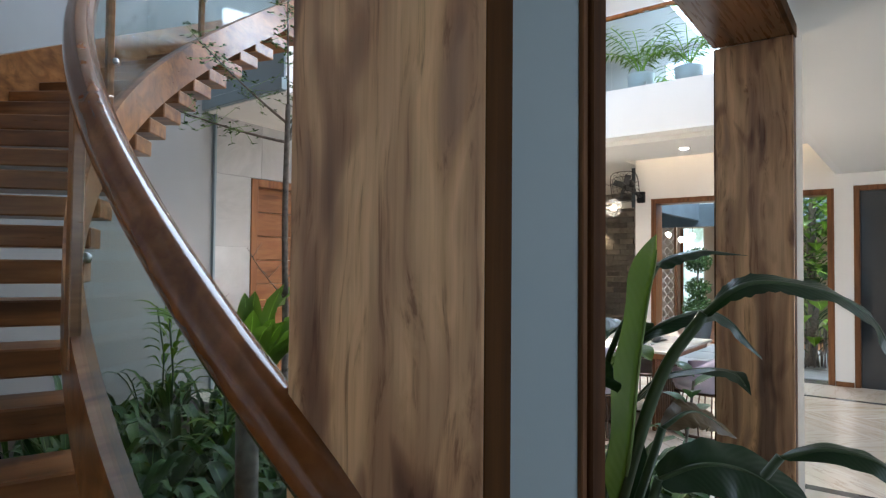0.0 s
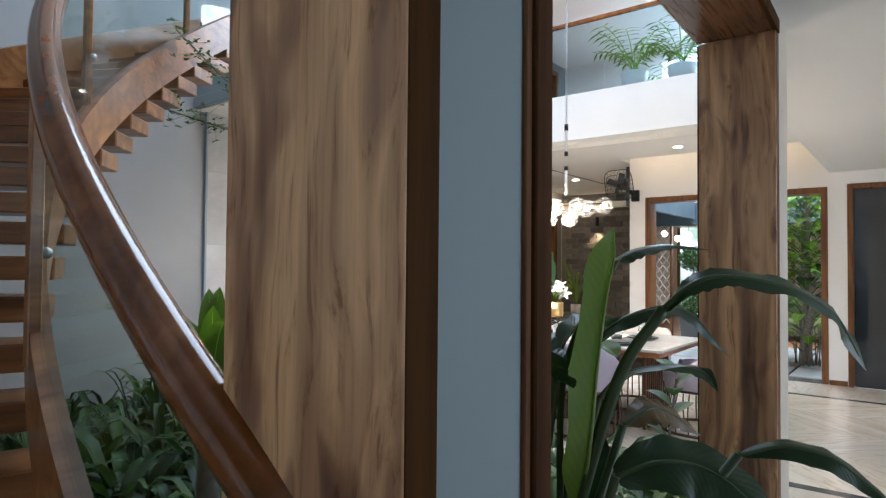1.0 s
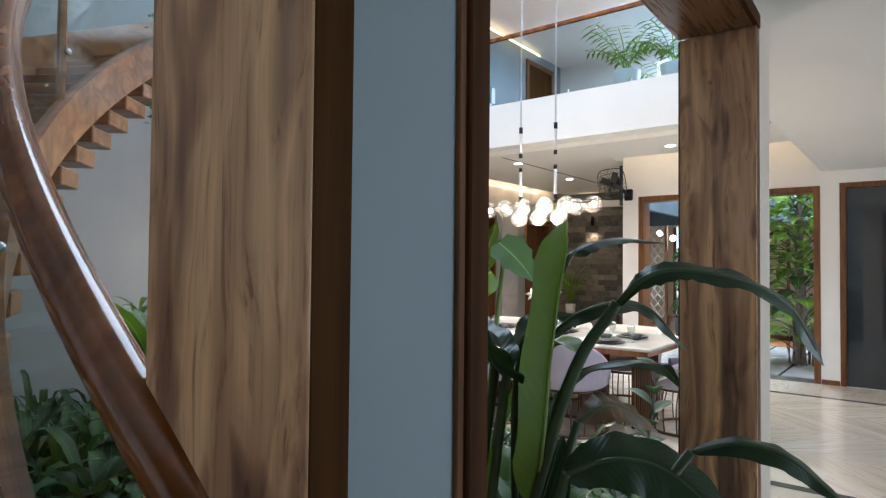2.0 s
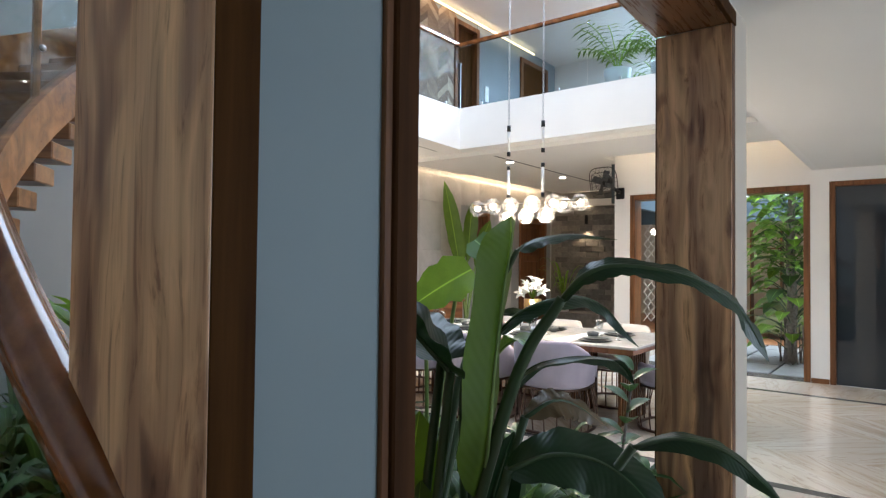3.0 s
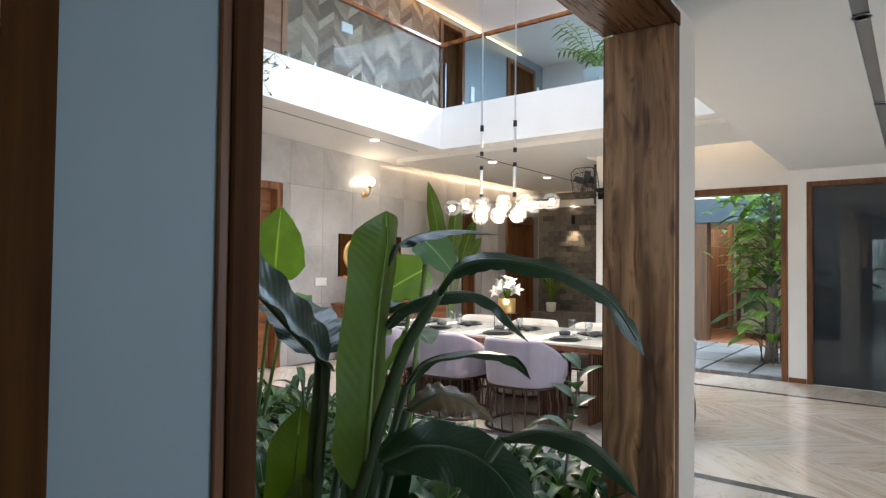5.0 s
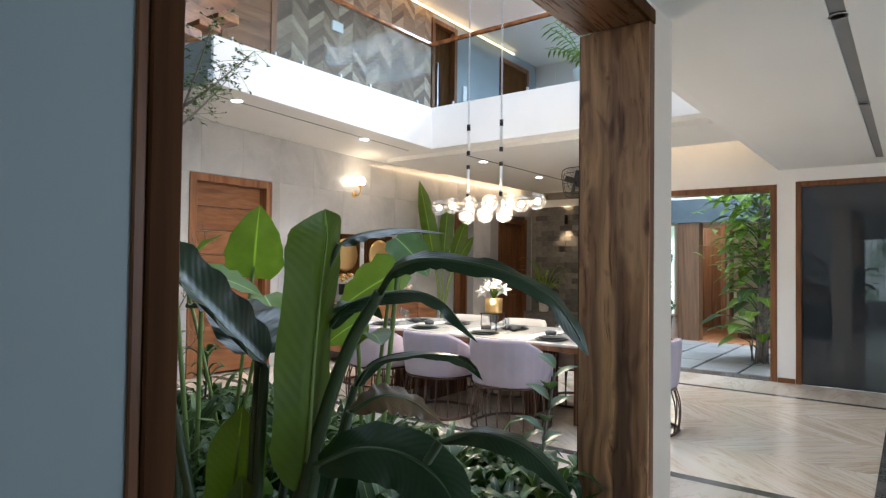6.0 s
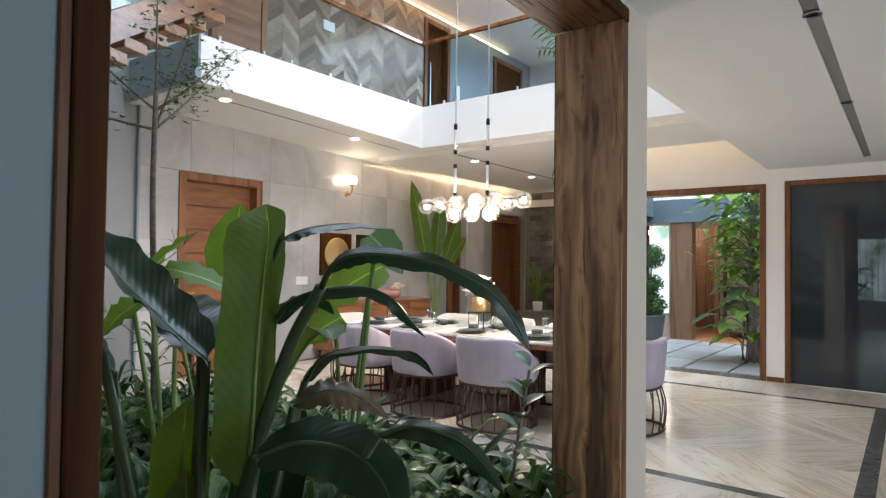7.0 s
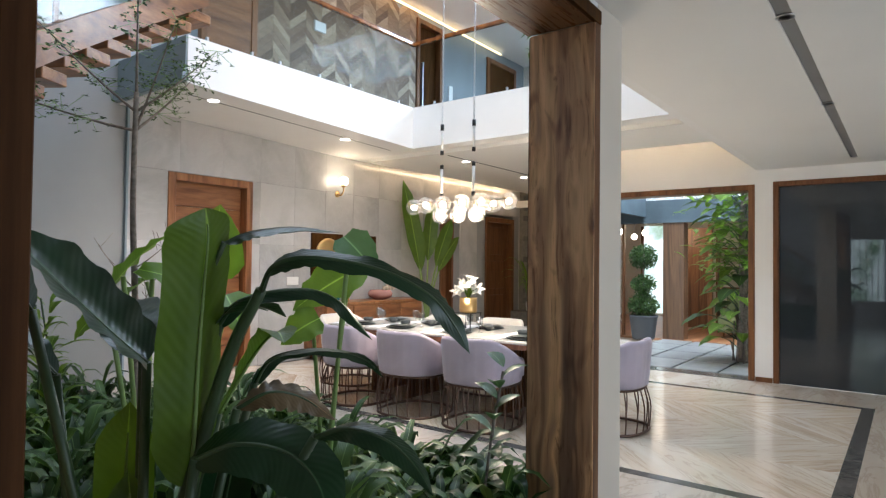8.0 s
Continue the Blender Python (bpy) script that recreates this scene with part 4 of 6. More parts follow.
bowl_t = thing("bowl", "pink glazed round bowl on the sideboard", "bowl")
part("shell", lathe([(0.0, 0.0), (0.09, 0.0), (0.19, 0.05), (0.205, 0.10), (0.17, 0.155), (0.16, 0.155), (0.19, 0.10), (0.17, 0.06), (0.0, 0.03)], 28, at=(8.60, 6.42, 0.84)), mat("pink glaze", (0.45, 0.22, 0.19), 0.25), bowl_t)
pinkw = mat("cream petals", (0.72, 0.62, 0.48), 0.6)
rng = random.Random(4)
for k in range(12):
    part("flower", ball((8.66 + rng.uniform(-0.02, 0.25), 6.42 + rng.uniform(-0.08, 0.08), 1.02 + rng.uniform(-0.02, 0.06)), 0.035, u=8, v=6), pinkw, bowl_t)

fl = thing("flower_vase", "black vase with orange, yellow and white flowers", "vase")
part("stand", lathe([(0.05, 0), (0.055, 0.01), (0.05, 0.10), (0.06, 0.12)], 16, at=(7.40, 6.40, 0.84)), steel, fl)
part("pot", lathe([(0.075, 0), (0.085, 0.01), (0.085, 0.16), (0.07, 0.16)], 18, at=(7.40, 6.40, 0.96)), black_metal, fl)
petal_cols = [mat("orange petals", (0.75, 0.28, 0.03), 0.6), mat("yellow petals", (0.80, 0.50, 0.06), 0.6), mat("white petals", (0.78, 0.76, 0.70), 0.6)]
for k in range(22):
    a, r = rng.uniform(0, 6.28), rng.uniform(0.02, 0.17)
    bm = lathe([(0.0, 0.0), (0.02, 0.006), (0.036, 0.016), (0.02, 0.01), (0.0, 0.02)], 8)
    q = part("flower", bm, petal_cols[k % 3], fl)
    q.matrix_basis = pose(7.40 + r * math.cos(a), 6.40 + r * math.sin(a), 1.13 + rng.uniform(0, 0.12), rng.uniform(0, 70), 0, rng.uniform(0, 360))
tea = thing("vase", "teal glazed bottle vase beside the flowers", "vase")
part("shell", lathe([(0.05, 0), (0.07, 0.03), (0.07, 0.13), (0.03, 0.18), (0.03, 0.22)], 18, at=(7.60, 6.42, 0.84)), mat("teal glaze", (0.06, 0.22, 0.20), 0.25), tea)
cand = thing("candle_pot", "small orange glazed candle pot", "candle")
part("shell", lathe([(0.055, 0), (0.06, 0.02), (0.06, 0.10), (0.05, 0.10)], 18, at=(7.74, 6.34, 0.84)), mat("orange glaze", (0.55, 0.20, 0.05), 0.3), cand)

fan = thing("wall_fan", "black caged wall fan on the white pier", "fan")
part("mount", box(EAST - 0.05, EAST, 3.44, 3.56, 2.45, 2.62, 0.01), black_metal, fan)
part("arm", tube([(EAST - 0.04, 3.50, 2.55), (EAST - 0.12, 3.51, 2.56), (EAST - 0.20, 3.56, 2.62)], 0.026, 8), black_metal, fan)
fm = look((EAST - 0.30, 3.64, 2.68), (EAST - 2.2, 3.9, 2.2))
head = part("motor", lathe([(0.0, -0.02), (0.06, 0.0), (0.085, 0.06), (0.08, 0.16), (0.04, 0.21), (0.0, 0.22)], 18), black_metal, fan)
head.matrix_basis = fm
for k in range(22):
    a = 2 * math.pi * k / 22
    c, s = math.cos(a), math.sin(a)
    q = (c ** 4 + s ** 4) ** -0.25
    bm = tube([(0.03 * c, 0.03 * s, -0.09), (0.16 * c * q, 0.16 * s * q, -0.085), (0.225 * c * q, 0.225 * s * q, -0.02), (0.16 * c * q, 0.16 * s * q, 0.05), (0.07 * c, 0.07 * s, 0.06)], 0.0022, 4, cap=False)
    part("cage_wire", bm, black_metal, fan).matrix_basis = fm
for r, z in ((0.228, -0.02), (0.16, -0.085), (0.09, -0.09)):
    loop = []
    for k in range(41):
        c, s = math.cos(2 * math.pi * k / 40), math.sin(2 * math.pi * k / 40)
        q = r * (c ** 4 + s ** 4) ** -0.25
        loop.append((c * q, s * q, z))
    bm = tube(loop, 0.006 if r > 0.2 else 0.004, 5, cap=False)
    part("cage_ring", bm, black_metal, fan).matrix_basis = fm
for k in range(4):
    bm = box(0.03, 0.19, -0.045, 0.045, -0.022, -0.018, 0.0015)
    part("fan_blade", bm, plate_grey, fan).matrix_basis = fm @ Matrix.Rotation(k * math.pi / 2 + 0.4, 4, "Z") @ Matrix.Rotation(0.5, 4, "X")

# ---- on the table ----
def place_setting(x, y, turn):
    p = thing("plate_stack", "dark grey plates stacked on the table", "plate", "place settings", at=pose(x, y, 0.762, 0, 0, turn))
    part("charger", lathe([(0.0, 0.0), (0.11, 0.0), (0.15, 0.012), (0.15, 0.016), (0.10, 0.007), (0.0, 0.006)], 28), plate_grey, p)
    part("plate", lathe([(0.0, 0.018), (0.08, 0.018), (0.115, 0.028), (0.115, 0.031), (0.08, 0.022), (0.0, 0.021)], 28), plate_grey, p)


def glass_cup(x, y):
    g = thing("water_glass", "clear stemmed water glass on the table", "glass", "table glasses", at=pose(x, y, 0.762))
    ob = part("bowl", lathe([(0.030, 0.0), (0.031, 0.004), (0.008, 0.010), (0.007, 0.05), (0.030, 0.075), (0.036, 0.12), (0.033, 0.155), (0.031, 0.155), (0.034, 0.12), (0.028, 0.08), (0.0, 0.06)], 18), clear_glass, g)
    ob.visible_shadow = False


def small_bowl(x, y):
    g = thing("small_bowl", "small dark stoneware bowl on the table", "bowl", "small bowls", at=pose(x, y, 0.762))
    part("shell", lathe([(0.025, 0.0), (0.05, 0.02), (0.058, 0.055), (0.054, 0.055), (0.046, 0.022), (0.0, 0.008)], 18), plate_grey, g)


for y in (2.25, 2.98, 3.72, 4.28):
    place_setting(6.02, y, 0)
    place_setting(6.60, y, 180)
    glass_cup(6.20, y - 0.14)
    small_bowl(6.24, y + 0.12)
    glass_cup(6.44, y + 0.14)
    small_bowl(6.42, y - 0.1)
    nap = thing("napkin", "folded white linen runner across the table", "napkin", "table linen")
    part("cloth", box(5.86, 6.76, y + 0.17, y + 0.34, 0.7625, 0.766, 0.001), linen, nap)
stand = thing("vase_stand", "square black wire stand in the table's middle", "stand")
for x in (-0.09, 0.09):
    for y in (-0.09, 0.09):
        part("leg", tube([(6.33 + x, 3.07 + y, 0.767), (6.33 + x, 3.07 + y, 0.94)], 0.004, 6), black_metal, stand)
part("shelf", box(6.23, 6.43, 2.97, 3.17, 0.936, 0.942), black_metal, stand)
vase = thing("gold_vase", "gold metal vase with white lilies", "vase")
part("pot", lathe([(0.0, 0), (0.085, 0.0), (0.09, 0.02), (0.09, 0.15), (0.082, 0.15), (0.082, 0.05), (0.0, 0.04)], 24, at=(6.33, 3.07, 0.943)), gold, vase, "gold cylinder pot")
lily = mat("white lily petals", (0.80, 0.78, 0.72), 0.5)
for fx, fy, fz, tilt, rz in ((0, 0, 0.23, 10, 0), (-0.08, 0.06, 0.22, 55, 140), (0.09, -0.05, 0.24, 50, 300), (0.02, 0.1, 0.29, 35, 80), (-0.03, -0.1, 0.30, 40, 250), (0.0, 0.0, 0.34, 15, 10), (-0.1, -0.02, 0.27, 60, 190)):
    flower = part("lily", ball((0, 0, 0.015), 0.012, u=8, v=6), lily, vase, "open white lily")
    flower.matrix_basis = pose(6.33 + fx, 3.07 + fy, 0.95 + fz - 0.05, tilt, 0, rz)
    for k in range(6):
        a = k * math.pi / 3
        c, s = math.cos(a), math.sin(a)
        part("petal", blade([(0, 0, 0), (0.02 * c, 0.02 * s, 0.04), (0.055 * c, 0.055 * s, 0.07), (0.095 * c, 0.095 * s, 0.07)], 0.045, (-c, -s, 1), 0.3, tip=0.5, cols=2, rng=rng), lily, flower)
bm = bmesh.new()
for k in range(9):
    a = rng.uniform(0, 6.28)
    c, s = math.cos(a), math.sin(a)
    blade(bend((6.33, 3.07, 1.06), (6.33 + 0.05 * c, 3.07 + 0.05 * s, 1.2), (6.33 + 0.13 * c, 3.07 + 0.13 * s, 1.2), 4), 0.03, (0, 0, 1), 0.2, tip=0.4, bm=bm, cols=2, rng=rng)
part("foliage", bm, leaf_mid, vase)

# ---- courtyard beyond the opening ----
structure("ground_courtyard", box(EAST + 0.25, 13.4, -1.2, 3.355, -0.06, -0.012), inlay_stone, "dark pebble bed between pavers", "ground")
CP = box(-0.43, 0.43, -0.28, 0.28, -0.012, 0.012, 0.006)
court_floor = thing("pavement", "grey stone pavers set in dark joints", "pavement", kind="structure")
pv = None
for i in range(4):
    for j in range(7):
        if pv is None:
            ob = part("paver", CP, paver, court_floor)
            pv = ob.data
        else:
            ob = new("paver", pv)
            ob.parent = court_floor
        ob.matrix_basis = pose(10.5 + i * 0.90, 3.04 - j * 0.60, 0)
beam_paint = mat("blue grey beam paint", (0.06, 0.085, 0.10), 0.6, build=paint_build((0.06, 0.085, 0.10), 0.15, 3.0))
structure("wall_courtyard_beam_side", box(10.03, 13.39, 3.66, 3.76, 2.42, 3.04), beam_paint, "dark blue grey beam along the courtyard side", "wall")
structure("wall_courtyard_beam", box(13.4, 13.55, -1.2, 4.9, 2.30, 3.6), beam_paint, "dark blue grey beam over the far side of the courtyard", "wall")
structure("wall_courtyard_south", box(EAST + 0.25, 13.65, -1.4, -1.2, -0.02, 3.6), white_paint, "white courtyard side wall", "wall")
structure("floor_lounge", box(13.4, 19.2, -1.4, 7.2, -0.06, 0.02), mat("warm timber floor", (0.30, 0.17, 0.08), 0.35, build=wood_build(DOORW, (1, 8, 8))), "warm timber floor of the room beyond", "floor")
structure("ceiling_lounge", box(13.4, 19.2, -1.4, 7.2, 2.75, 2.9), ceiling_paint, "white ceiling of the room beyond", "ceiling")
wl = [(19.0, 19.2, -1.4, 7.2, -0.06, 2.8), (13.65, 19.2, -1.6, -1.4, -0.06, 2.8), (13.9, 19.2, 7.0, 7.2, -0.06, 2.8)]
wall("wall_lounge", wl, mat("warm cream wall paint", (0.62, 0.54, 0.44), 0.7, build=paint_build((0.62, 0.54, 0.44), 0.04)), "warm cream walls of the room beyond the courtyard")
wood_stair_post = mat("brown column wood", (0.2, 0.1, 0.05), build=wood_build([(0.3, (0.085, 0.042, 0.020)), (0.6, (0.17, 0.088, 0.043))], (10, 10, 0.7)))
col = thing("wood_column", "square brown wooden column at the courtyard's edge", "column")
part("shaft", box(13.42, 13.70, 2.93, 3.33, 0.0, 2.30, 0.004), wood_stair_post, col)
inner = thing("inner_door", "orange brown wooden door in the room beyond", "door")
part("leaf", box(16.2, 16.26, 3.18, 3.62, 0.02, 2.35, 0.004), wood_casing, inner)
part("frame", box(16.18, 16.3, 3.08, 3.18, 0.02, 2.42, 0.004), wood_frame, inner)
shelf = thing("display_shelf", "dark wooden display shelf in the room beyond", "shelf")
for z in (0.5, 0.95, 1.4, 1.85):
    part("board", box(16.2, 16.5, 2.35, 3.0, z, z + 0.03, 0.002), wood_casing, shelf)
for y in (2.35, 2.97):
    part("upright", box(16.2, 16.5, y, y + 0.03, 0.02, 2.3, 0.002), wood_casing, shelf)
sofa = thing("sofa", "low green upholstered seat in the room beyond", "sofa")
green_cloth = mat("sage green fabric", (0.20, 0.22, 0.10), 0.9, build=paint_build((0.20, 0.22, 0.10), 0.1, 12))
part("seat", box(14.4, 15.2, 1.2, 2.55, 0.12, 0.46, 0.05, seg=2), green_cloth, sofa)
part("back", box(15.15, 15.4, 1.2, 2.55, 0.12, 0.85, 0.06, seg=2), green_cloth, sofa)
for x in (14.5, 15.3):
    for y in (1.3, 2.45):
        part("leg", tube([(x, y, 0.02), (x, y, 0.13)], 0.02, 8), wood_casing, sofa)
win = thing("window_1", "bright window onto garden greenery", "window", kind="structure")
part("pane", box(18.96, 18.99, 5.08, 5.62, 0.1, 2.6), garden_glow, win, "bright garden pane")
part("mullion", box(18.92, 18.96, 5.62, 5.70, 0.1, 2.6), wood_casing, win)
for y, z in ((4.3, 2.2), (4.55, 2.12), (4.85, 2.24)):
    pl = thing("pendant_lamp", "small warm glowing globe pendant", "lamp", "far pendant lamps")
    part("globe", ball((15.2, y, z), 0.07, u=12, v=8), bulb_glow, pl)
    part("cord", tube([(15.2, y, z + 0.06), (15.2, y, 2.75)], 0.005, 5), black_metal, pl)
lamp("lounge_lamp", "POINT", pose(15.4, 3.8, 2.2), 28, (1.0, 0.84, 0.62), radius=0.3)
lat = thing("lattice_screen", "pale carved lattice screen by the opening", "screen")
bm = bmesh.new()
for j in range(10):
    for i in range(2):
        y0, z0 = 4.18 + i * 0.15, 0.3 + j * 0.2
        for a0, a1 in (((y0, z0), (y0 + 0.15, z0 + 0.2)), ((y0 + 0.15, z0), (y0, z0 + 0.2))):
            tube([(13.5, *a0), (13.5, *a1)], 0.014, 4, bm)
part("lattice", bm, cream, lat)
part("frame", box(13.46, 13.54, 4.13, 4.17, 0.0, 2.3), wood_casing, lat)

d6 = thing("door_6", "dark wooden door on the upper lounge wall", "door", kind="structure")
part("frame", box(12.1, 12.2, NORTH - 0.03, W0, SLAB1, 5.9, 0.004), wood_casing, d6)
part("frame", box(13.2, 13.3, NORTH - 0.03, W0, SLAB1, 5.9, 0.004), wood_casing, d6)
part("frame", box(12.2, 13.2, NORTH - 0.03, W0, 5.8, 5.9, 0.004), wood_casing, d6)
part("door_leaf", box(12.2, 13.2, NORTH - 0.01, W0, SLAB1, 5.8), wood_dark, d6)
sw3 = thing("wall_switch", "small white switch plate beside the upper door", "switch")
part("plate", box(10.75, 10.87, NORTH - 0.015, NORTH + 0.012, 4.65, 4.95, 0.003), white_paint, sw3)

# ---- planting bed round the stair ----
structure("ground_bed", box(1.18, 4.12, 0.93, 6.6, -0.02, 0.03), soil, "dark soil of the indoor planting bed", "ground")
rng = random.Random(11)


def clump(bm, x, y, z, n, length, width, rise, rng, spread=1.0):
    for k in range(n):
        a = rng.uniform(0, 6.283)
        c, s = math.cos(a), math.sin(a)
        L = length * rng.uniform(0.65, 1.15)
        out = L * spread * rng.uniform(0.45, 1.0)
        up = L * rise * rng.uniform(0.6, 1.1)
        base = Vector((x + 0.03 * c, y + 0.03 * s, z + rng.uniform(0, 0.25) * up))
        tip_p = base + Vector((c * out, s * out, up * rng.uniform(0.35, 0.9)))
        mid = base + Vector((c * out * 0.45, s * out * 0.45, up * 1.15))
        blade(bend(base, mid, tip_p, 5), width * rng.uniform(0.7, 1.2), (0, 0, 1), 0.3, 0.05, tip=0.45, base=0.4, bm=bm, cols=2, rng=rng, start=0.2)


def in_bed(x, y):
    r = math.hypot(x - SC.x, y - SC.y)
    edge = 3.98 + max(0, y - 1.5) * 0.06
    return 0.98 < y < 6.4 and x < edge and r < SR - 0.1 and x > 1.3


bm = bmesh.new()
count = 0
while count < 430:
    x, y = rng.uniform(1.3, 5.0), rng.uniform(0.98, 6.4)
    if not in_bed(x, y):
        continue
    h = 0.42 if x < 3.0 else 0.33
    clump(bm, x, y, 0.03 + rng.uniform(0, 0.06), rng.randint(9, 13), rng.uniform(0.28, 0.46), rng.uniform(0.05, 0.09), h / 0.36, rng)
    count += 1
young = bmesh.new()
for k in range(70):
    x, y = rng.uniform(2.6, 3.95), rng.uniform(0.98, 3.4)
    if in_bed(x, y):
        clump(young, x, y, 0.10, 9, rng.uniform(0.30, 0.42), rng.uniform(0.06, 0.09), 1.0, rng)
tagged(link("ground_cover", young, leaf_young), "paler broad young leaves at the bed's outer edge", "ground cover", kind="stuff")
tagged(link("ground_cover", bm, leaf_bed), "dense low green lance-leaved ground cover in the bed", "ground cover", kind="stuff")
bm = bmesh.new()
for k in range(90):
    a = radians(rng.uniform(100, 184))
    r = SR + rng.uniform(0.1, 1.5)
    x, y = SC.x + r * math.cos(a), SC.y + r * math.sin(a)
    if y < 1.8 or y > 6.5:
        continue
    clump(bm, x, y, 0.0, 10, rng.uniform(0.3, 0.5), 0.06, 1.2, rng)
tagged(link("ground_cover", bm, leaf_bed), "green leafy plants growing under the open stair", "ground cover", kind="stuff")

# taller cane plants among the ground cover
for x, y, h in ((2.5, 3.2, 1.0), (2.95, 4.6, 1.1), (3.3, 5.4, 1.1), (2.2, 2.2, 0.8), (3.6, 3.9, 0.8), (3.3, 2.6, 0.75), (2.75, 2.0, 0.7), (3.9, 5.0, 0.85)):
    t = thing("cane_plant", "slender cane plant with narrow green leaves", "plant", "cane plants in the bed")
    part("stem", tube([(x, y, 0.02), (x + 0.02, y, h * 0.6), (x + rng.uniform(-0.05, 0.05), y + rng.uniform(-0.05, 0.05), h)], 0.008, 6), stem_green, t)
    bm = bmesh.new()
    for k in range(9):
        clump(bm, x + 0.01, y, h * (0.45 + 0.06 * k), 2, 0.26, 0.05, 0.5, rng, 1.0)
    part("foliage", bm, leaf_mid if h > 0.9 else leaf_bed, t)

# ---- large bird-of-paradise plant just inside the portal ----
bop = thing("bird_of_paradise", "large bird-of-paradise plant with broad arching dark leaves", "plant")
ROOT = Vector((1.88, 0.98, 0.02))


def big_leaf(points, width, material, petiole_from=None, label="", fold=0.2, wave=0.06, up=(0, 0, 1), tip=0.7, base=0.25, ragged=0.05, stem_r=0.011, twist=0.0, cols=6, stem_via=None, start=0.12, waves=5.0):
    sp = spline(points, 7)
    lf = part("leaf", blade(sp, width, up, fold, wave, tip, base, cols=cols, waves=waves, ragged=ragged, rng=rng, twist=twist, start=start), material, bop, label)
    if petiole_from is not None:
        pts = [Vector(petiole_from)] + ([Vector(stem_via)] if stem_via else []) + [Vector(points[0])]
        pts = spline(pts, 8) if len(pts) > 2 else pts
        n = len(pts)
        rib = sp[1:-2:2]
        part("petiole", tube(pts, stem_r, 8, radii=[stem_r * (1.25 - 0.4 * i / (n - 1)) for i in range(n)]), stem_green, bop)
        part("midrib", tube([p - Vector((0, 0, 0.003)) for p in sp[:-4]], stem_r * 0.5, 6, radii=[stem_r * 0.55 * (1 - 0.85 * i / len(sp)) for i in range(len(sp) - 4)]), stem_pale if material is leaf_mid else stem_green, lf)
    return lf


# upright pale leaf, facing the foyer
big_leaf([(1.846, 0.656, 0.97), (1.837, 0.633, 1.11), (1.833, 0.618, 1.25), (1.829, 0.596, 1.40), (1.823, 0.576, 1.49), (1.813, 0.570, 1.545)], 0.160, leaf_mid, ROOT + Vector((-0.05, -0.2, 0.2)),
         "broad upright yellow green leaf", fold=-0.34, up=(0.10, -0.98, 0.1), tip=0.86, base=0.14, wave=0.05, ragged=0.04, start=0.3, waves=3.0)
# large arching leaf
big_leaf([(1.897, 0.500, 1.382), (1.884, 0.447, 1.430), (1.915, 0.402, 1.450), (1.976, 0.331, 1.443), (2.040, 0.268, 1.418), (2.102, 0.222, 1.375), (2.146, 0.196, 1.316), (2.172, 0.174, 1.255)], 0.058, leaf_deep, (1.80, 0.72, 0.70),
         "long arching dark leaf with a torn tip", up=(-0.52, -0.36, 0.78), fold=-0.22, tip=0.76, base=0.22, ragged=0.24, stem_r=0.0135, wave=0.10, start=0.4, stem_via=(1.878, 0.600, 1.20))
# narrow leaf pointing away, edge-on
big_leaf([(1.868, 0.588, 1.478), (1.900, 0.584, 1.496), (1.940, 0.564, 1.509), (2.010, 0.530, 1.517), (2.063, 0.451, 1.505)], 0.066, leaf_deep, (1.87, 0.72, 0.9), fold=-0.5, tip=0.45, base=0.3, start=0.45, stem_via=(1.835, 0.69, 1.25), stem_r=0.007)
# curling leaf
big_leaf([(1.900, 0.655, 1.300), (1.905, 0.595, 1.352), (1.965, 0.550, 1.377), (2.055, 0.528, 1.378), (2.105, 0.495, 1.352), (2.132, 0.465, 1.305), (2.158, 0.438, 1.262)], 0.056, leaf_deep, ROOT + Vector((0.0, -0.2, 0.6)), fold=-0.6, tip=0.5, base=0.15, ragged=0.15, twist=0.8, start=0.5)
# thin arching leaf
big_leaf([(2.030, 0.700, 1.150), (2.030, 0.642, 1.212), (2.065, 0.567, 1.238), (2.135, 0.512, 1.234), (2.204, 0.496, 1.205), (2.245, 0.481, 1.158)], 0.052, leaf_deep, ROOT + Vector((0.05, -0.15, 0.5)), fold=-0.5, tip=0.5, base=0.2, ragged=0.15, twist=-0.7, start=0.5)
# drying fan leaf
big_leaf([(1.908, 0.590, 1.128), (1.962, 0.552, 1.160), (2.035, 0.528, 1.138), (2.088, 0.480, 1.085)], 0.088, leaf_dry, ROOT + Vector((0.02, -0.2, 0.5)), "drying brown striped leaf", up=(-0.35, -0.45, 0.8), fold=-0.3, tip=0.45, base=0.4, wave=0.2, waves=7.0)
# low broad leaf in front
big_leaf([(1.795, 0.560, 1.055), (1.838, 0.488, 1.088), (1.900, 0.420, 1.072), (1.918, 0.345, 1.022), (1.890, 0.265, 0.935)], 0.135, leaf_deep, ROOT + Vector((-0.06, -0.3, 0.6)), "broad drooping dark leaf", up=(-0.45, -0.52, 0.72), fold=-0.25, tip=0.6, base=0.35, start=0.3)
# low leaf that reaches over the floor
big_leaf([(1.928, 0.365, 1.104), (1.945, 0.292, 1.130), (1.965, 0.215, 1.118), (1.985, 0.165, 1.078), (1.975, 0.112, 1.035)], 0.060, leaf_deep, ROOT + Vector((0.0, -0.3, 0.6)), up=(-0.4, -0.3, 0.85), fold=-0.4, tip=0.45, base=0.3)
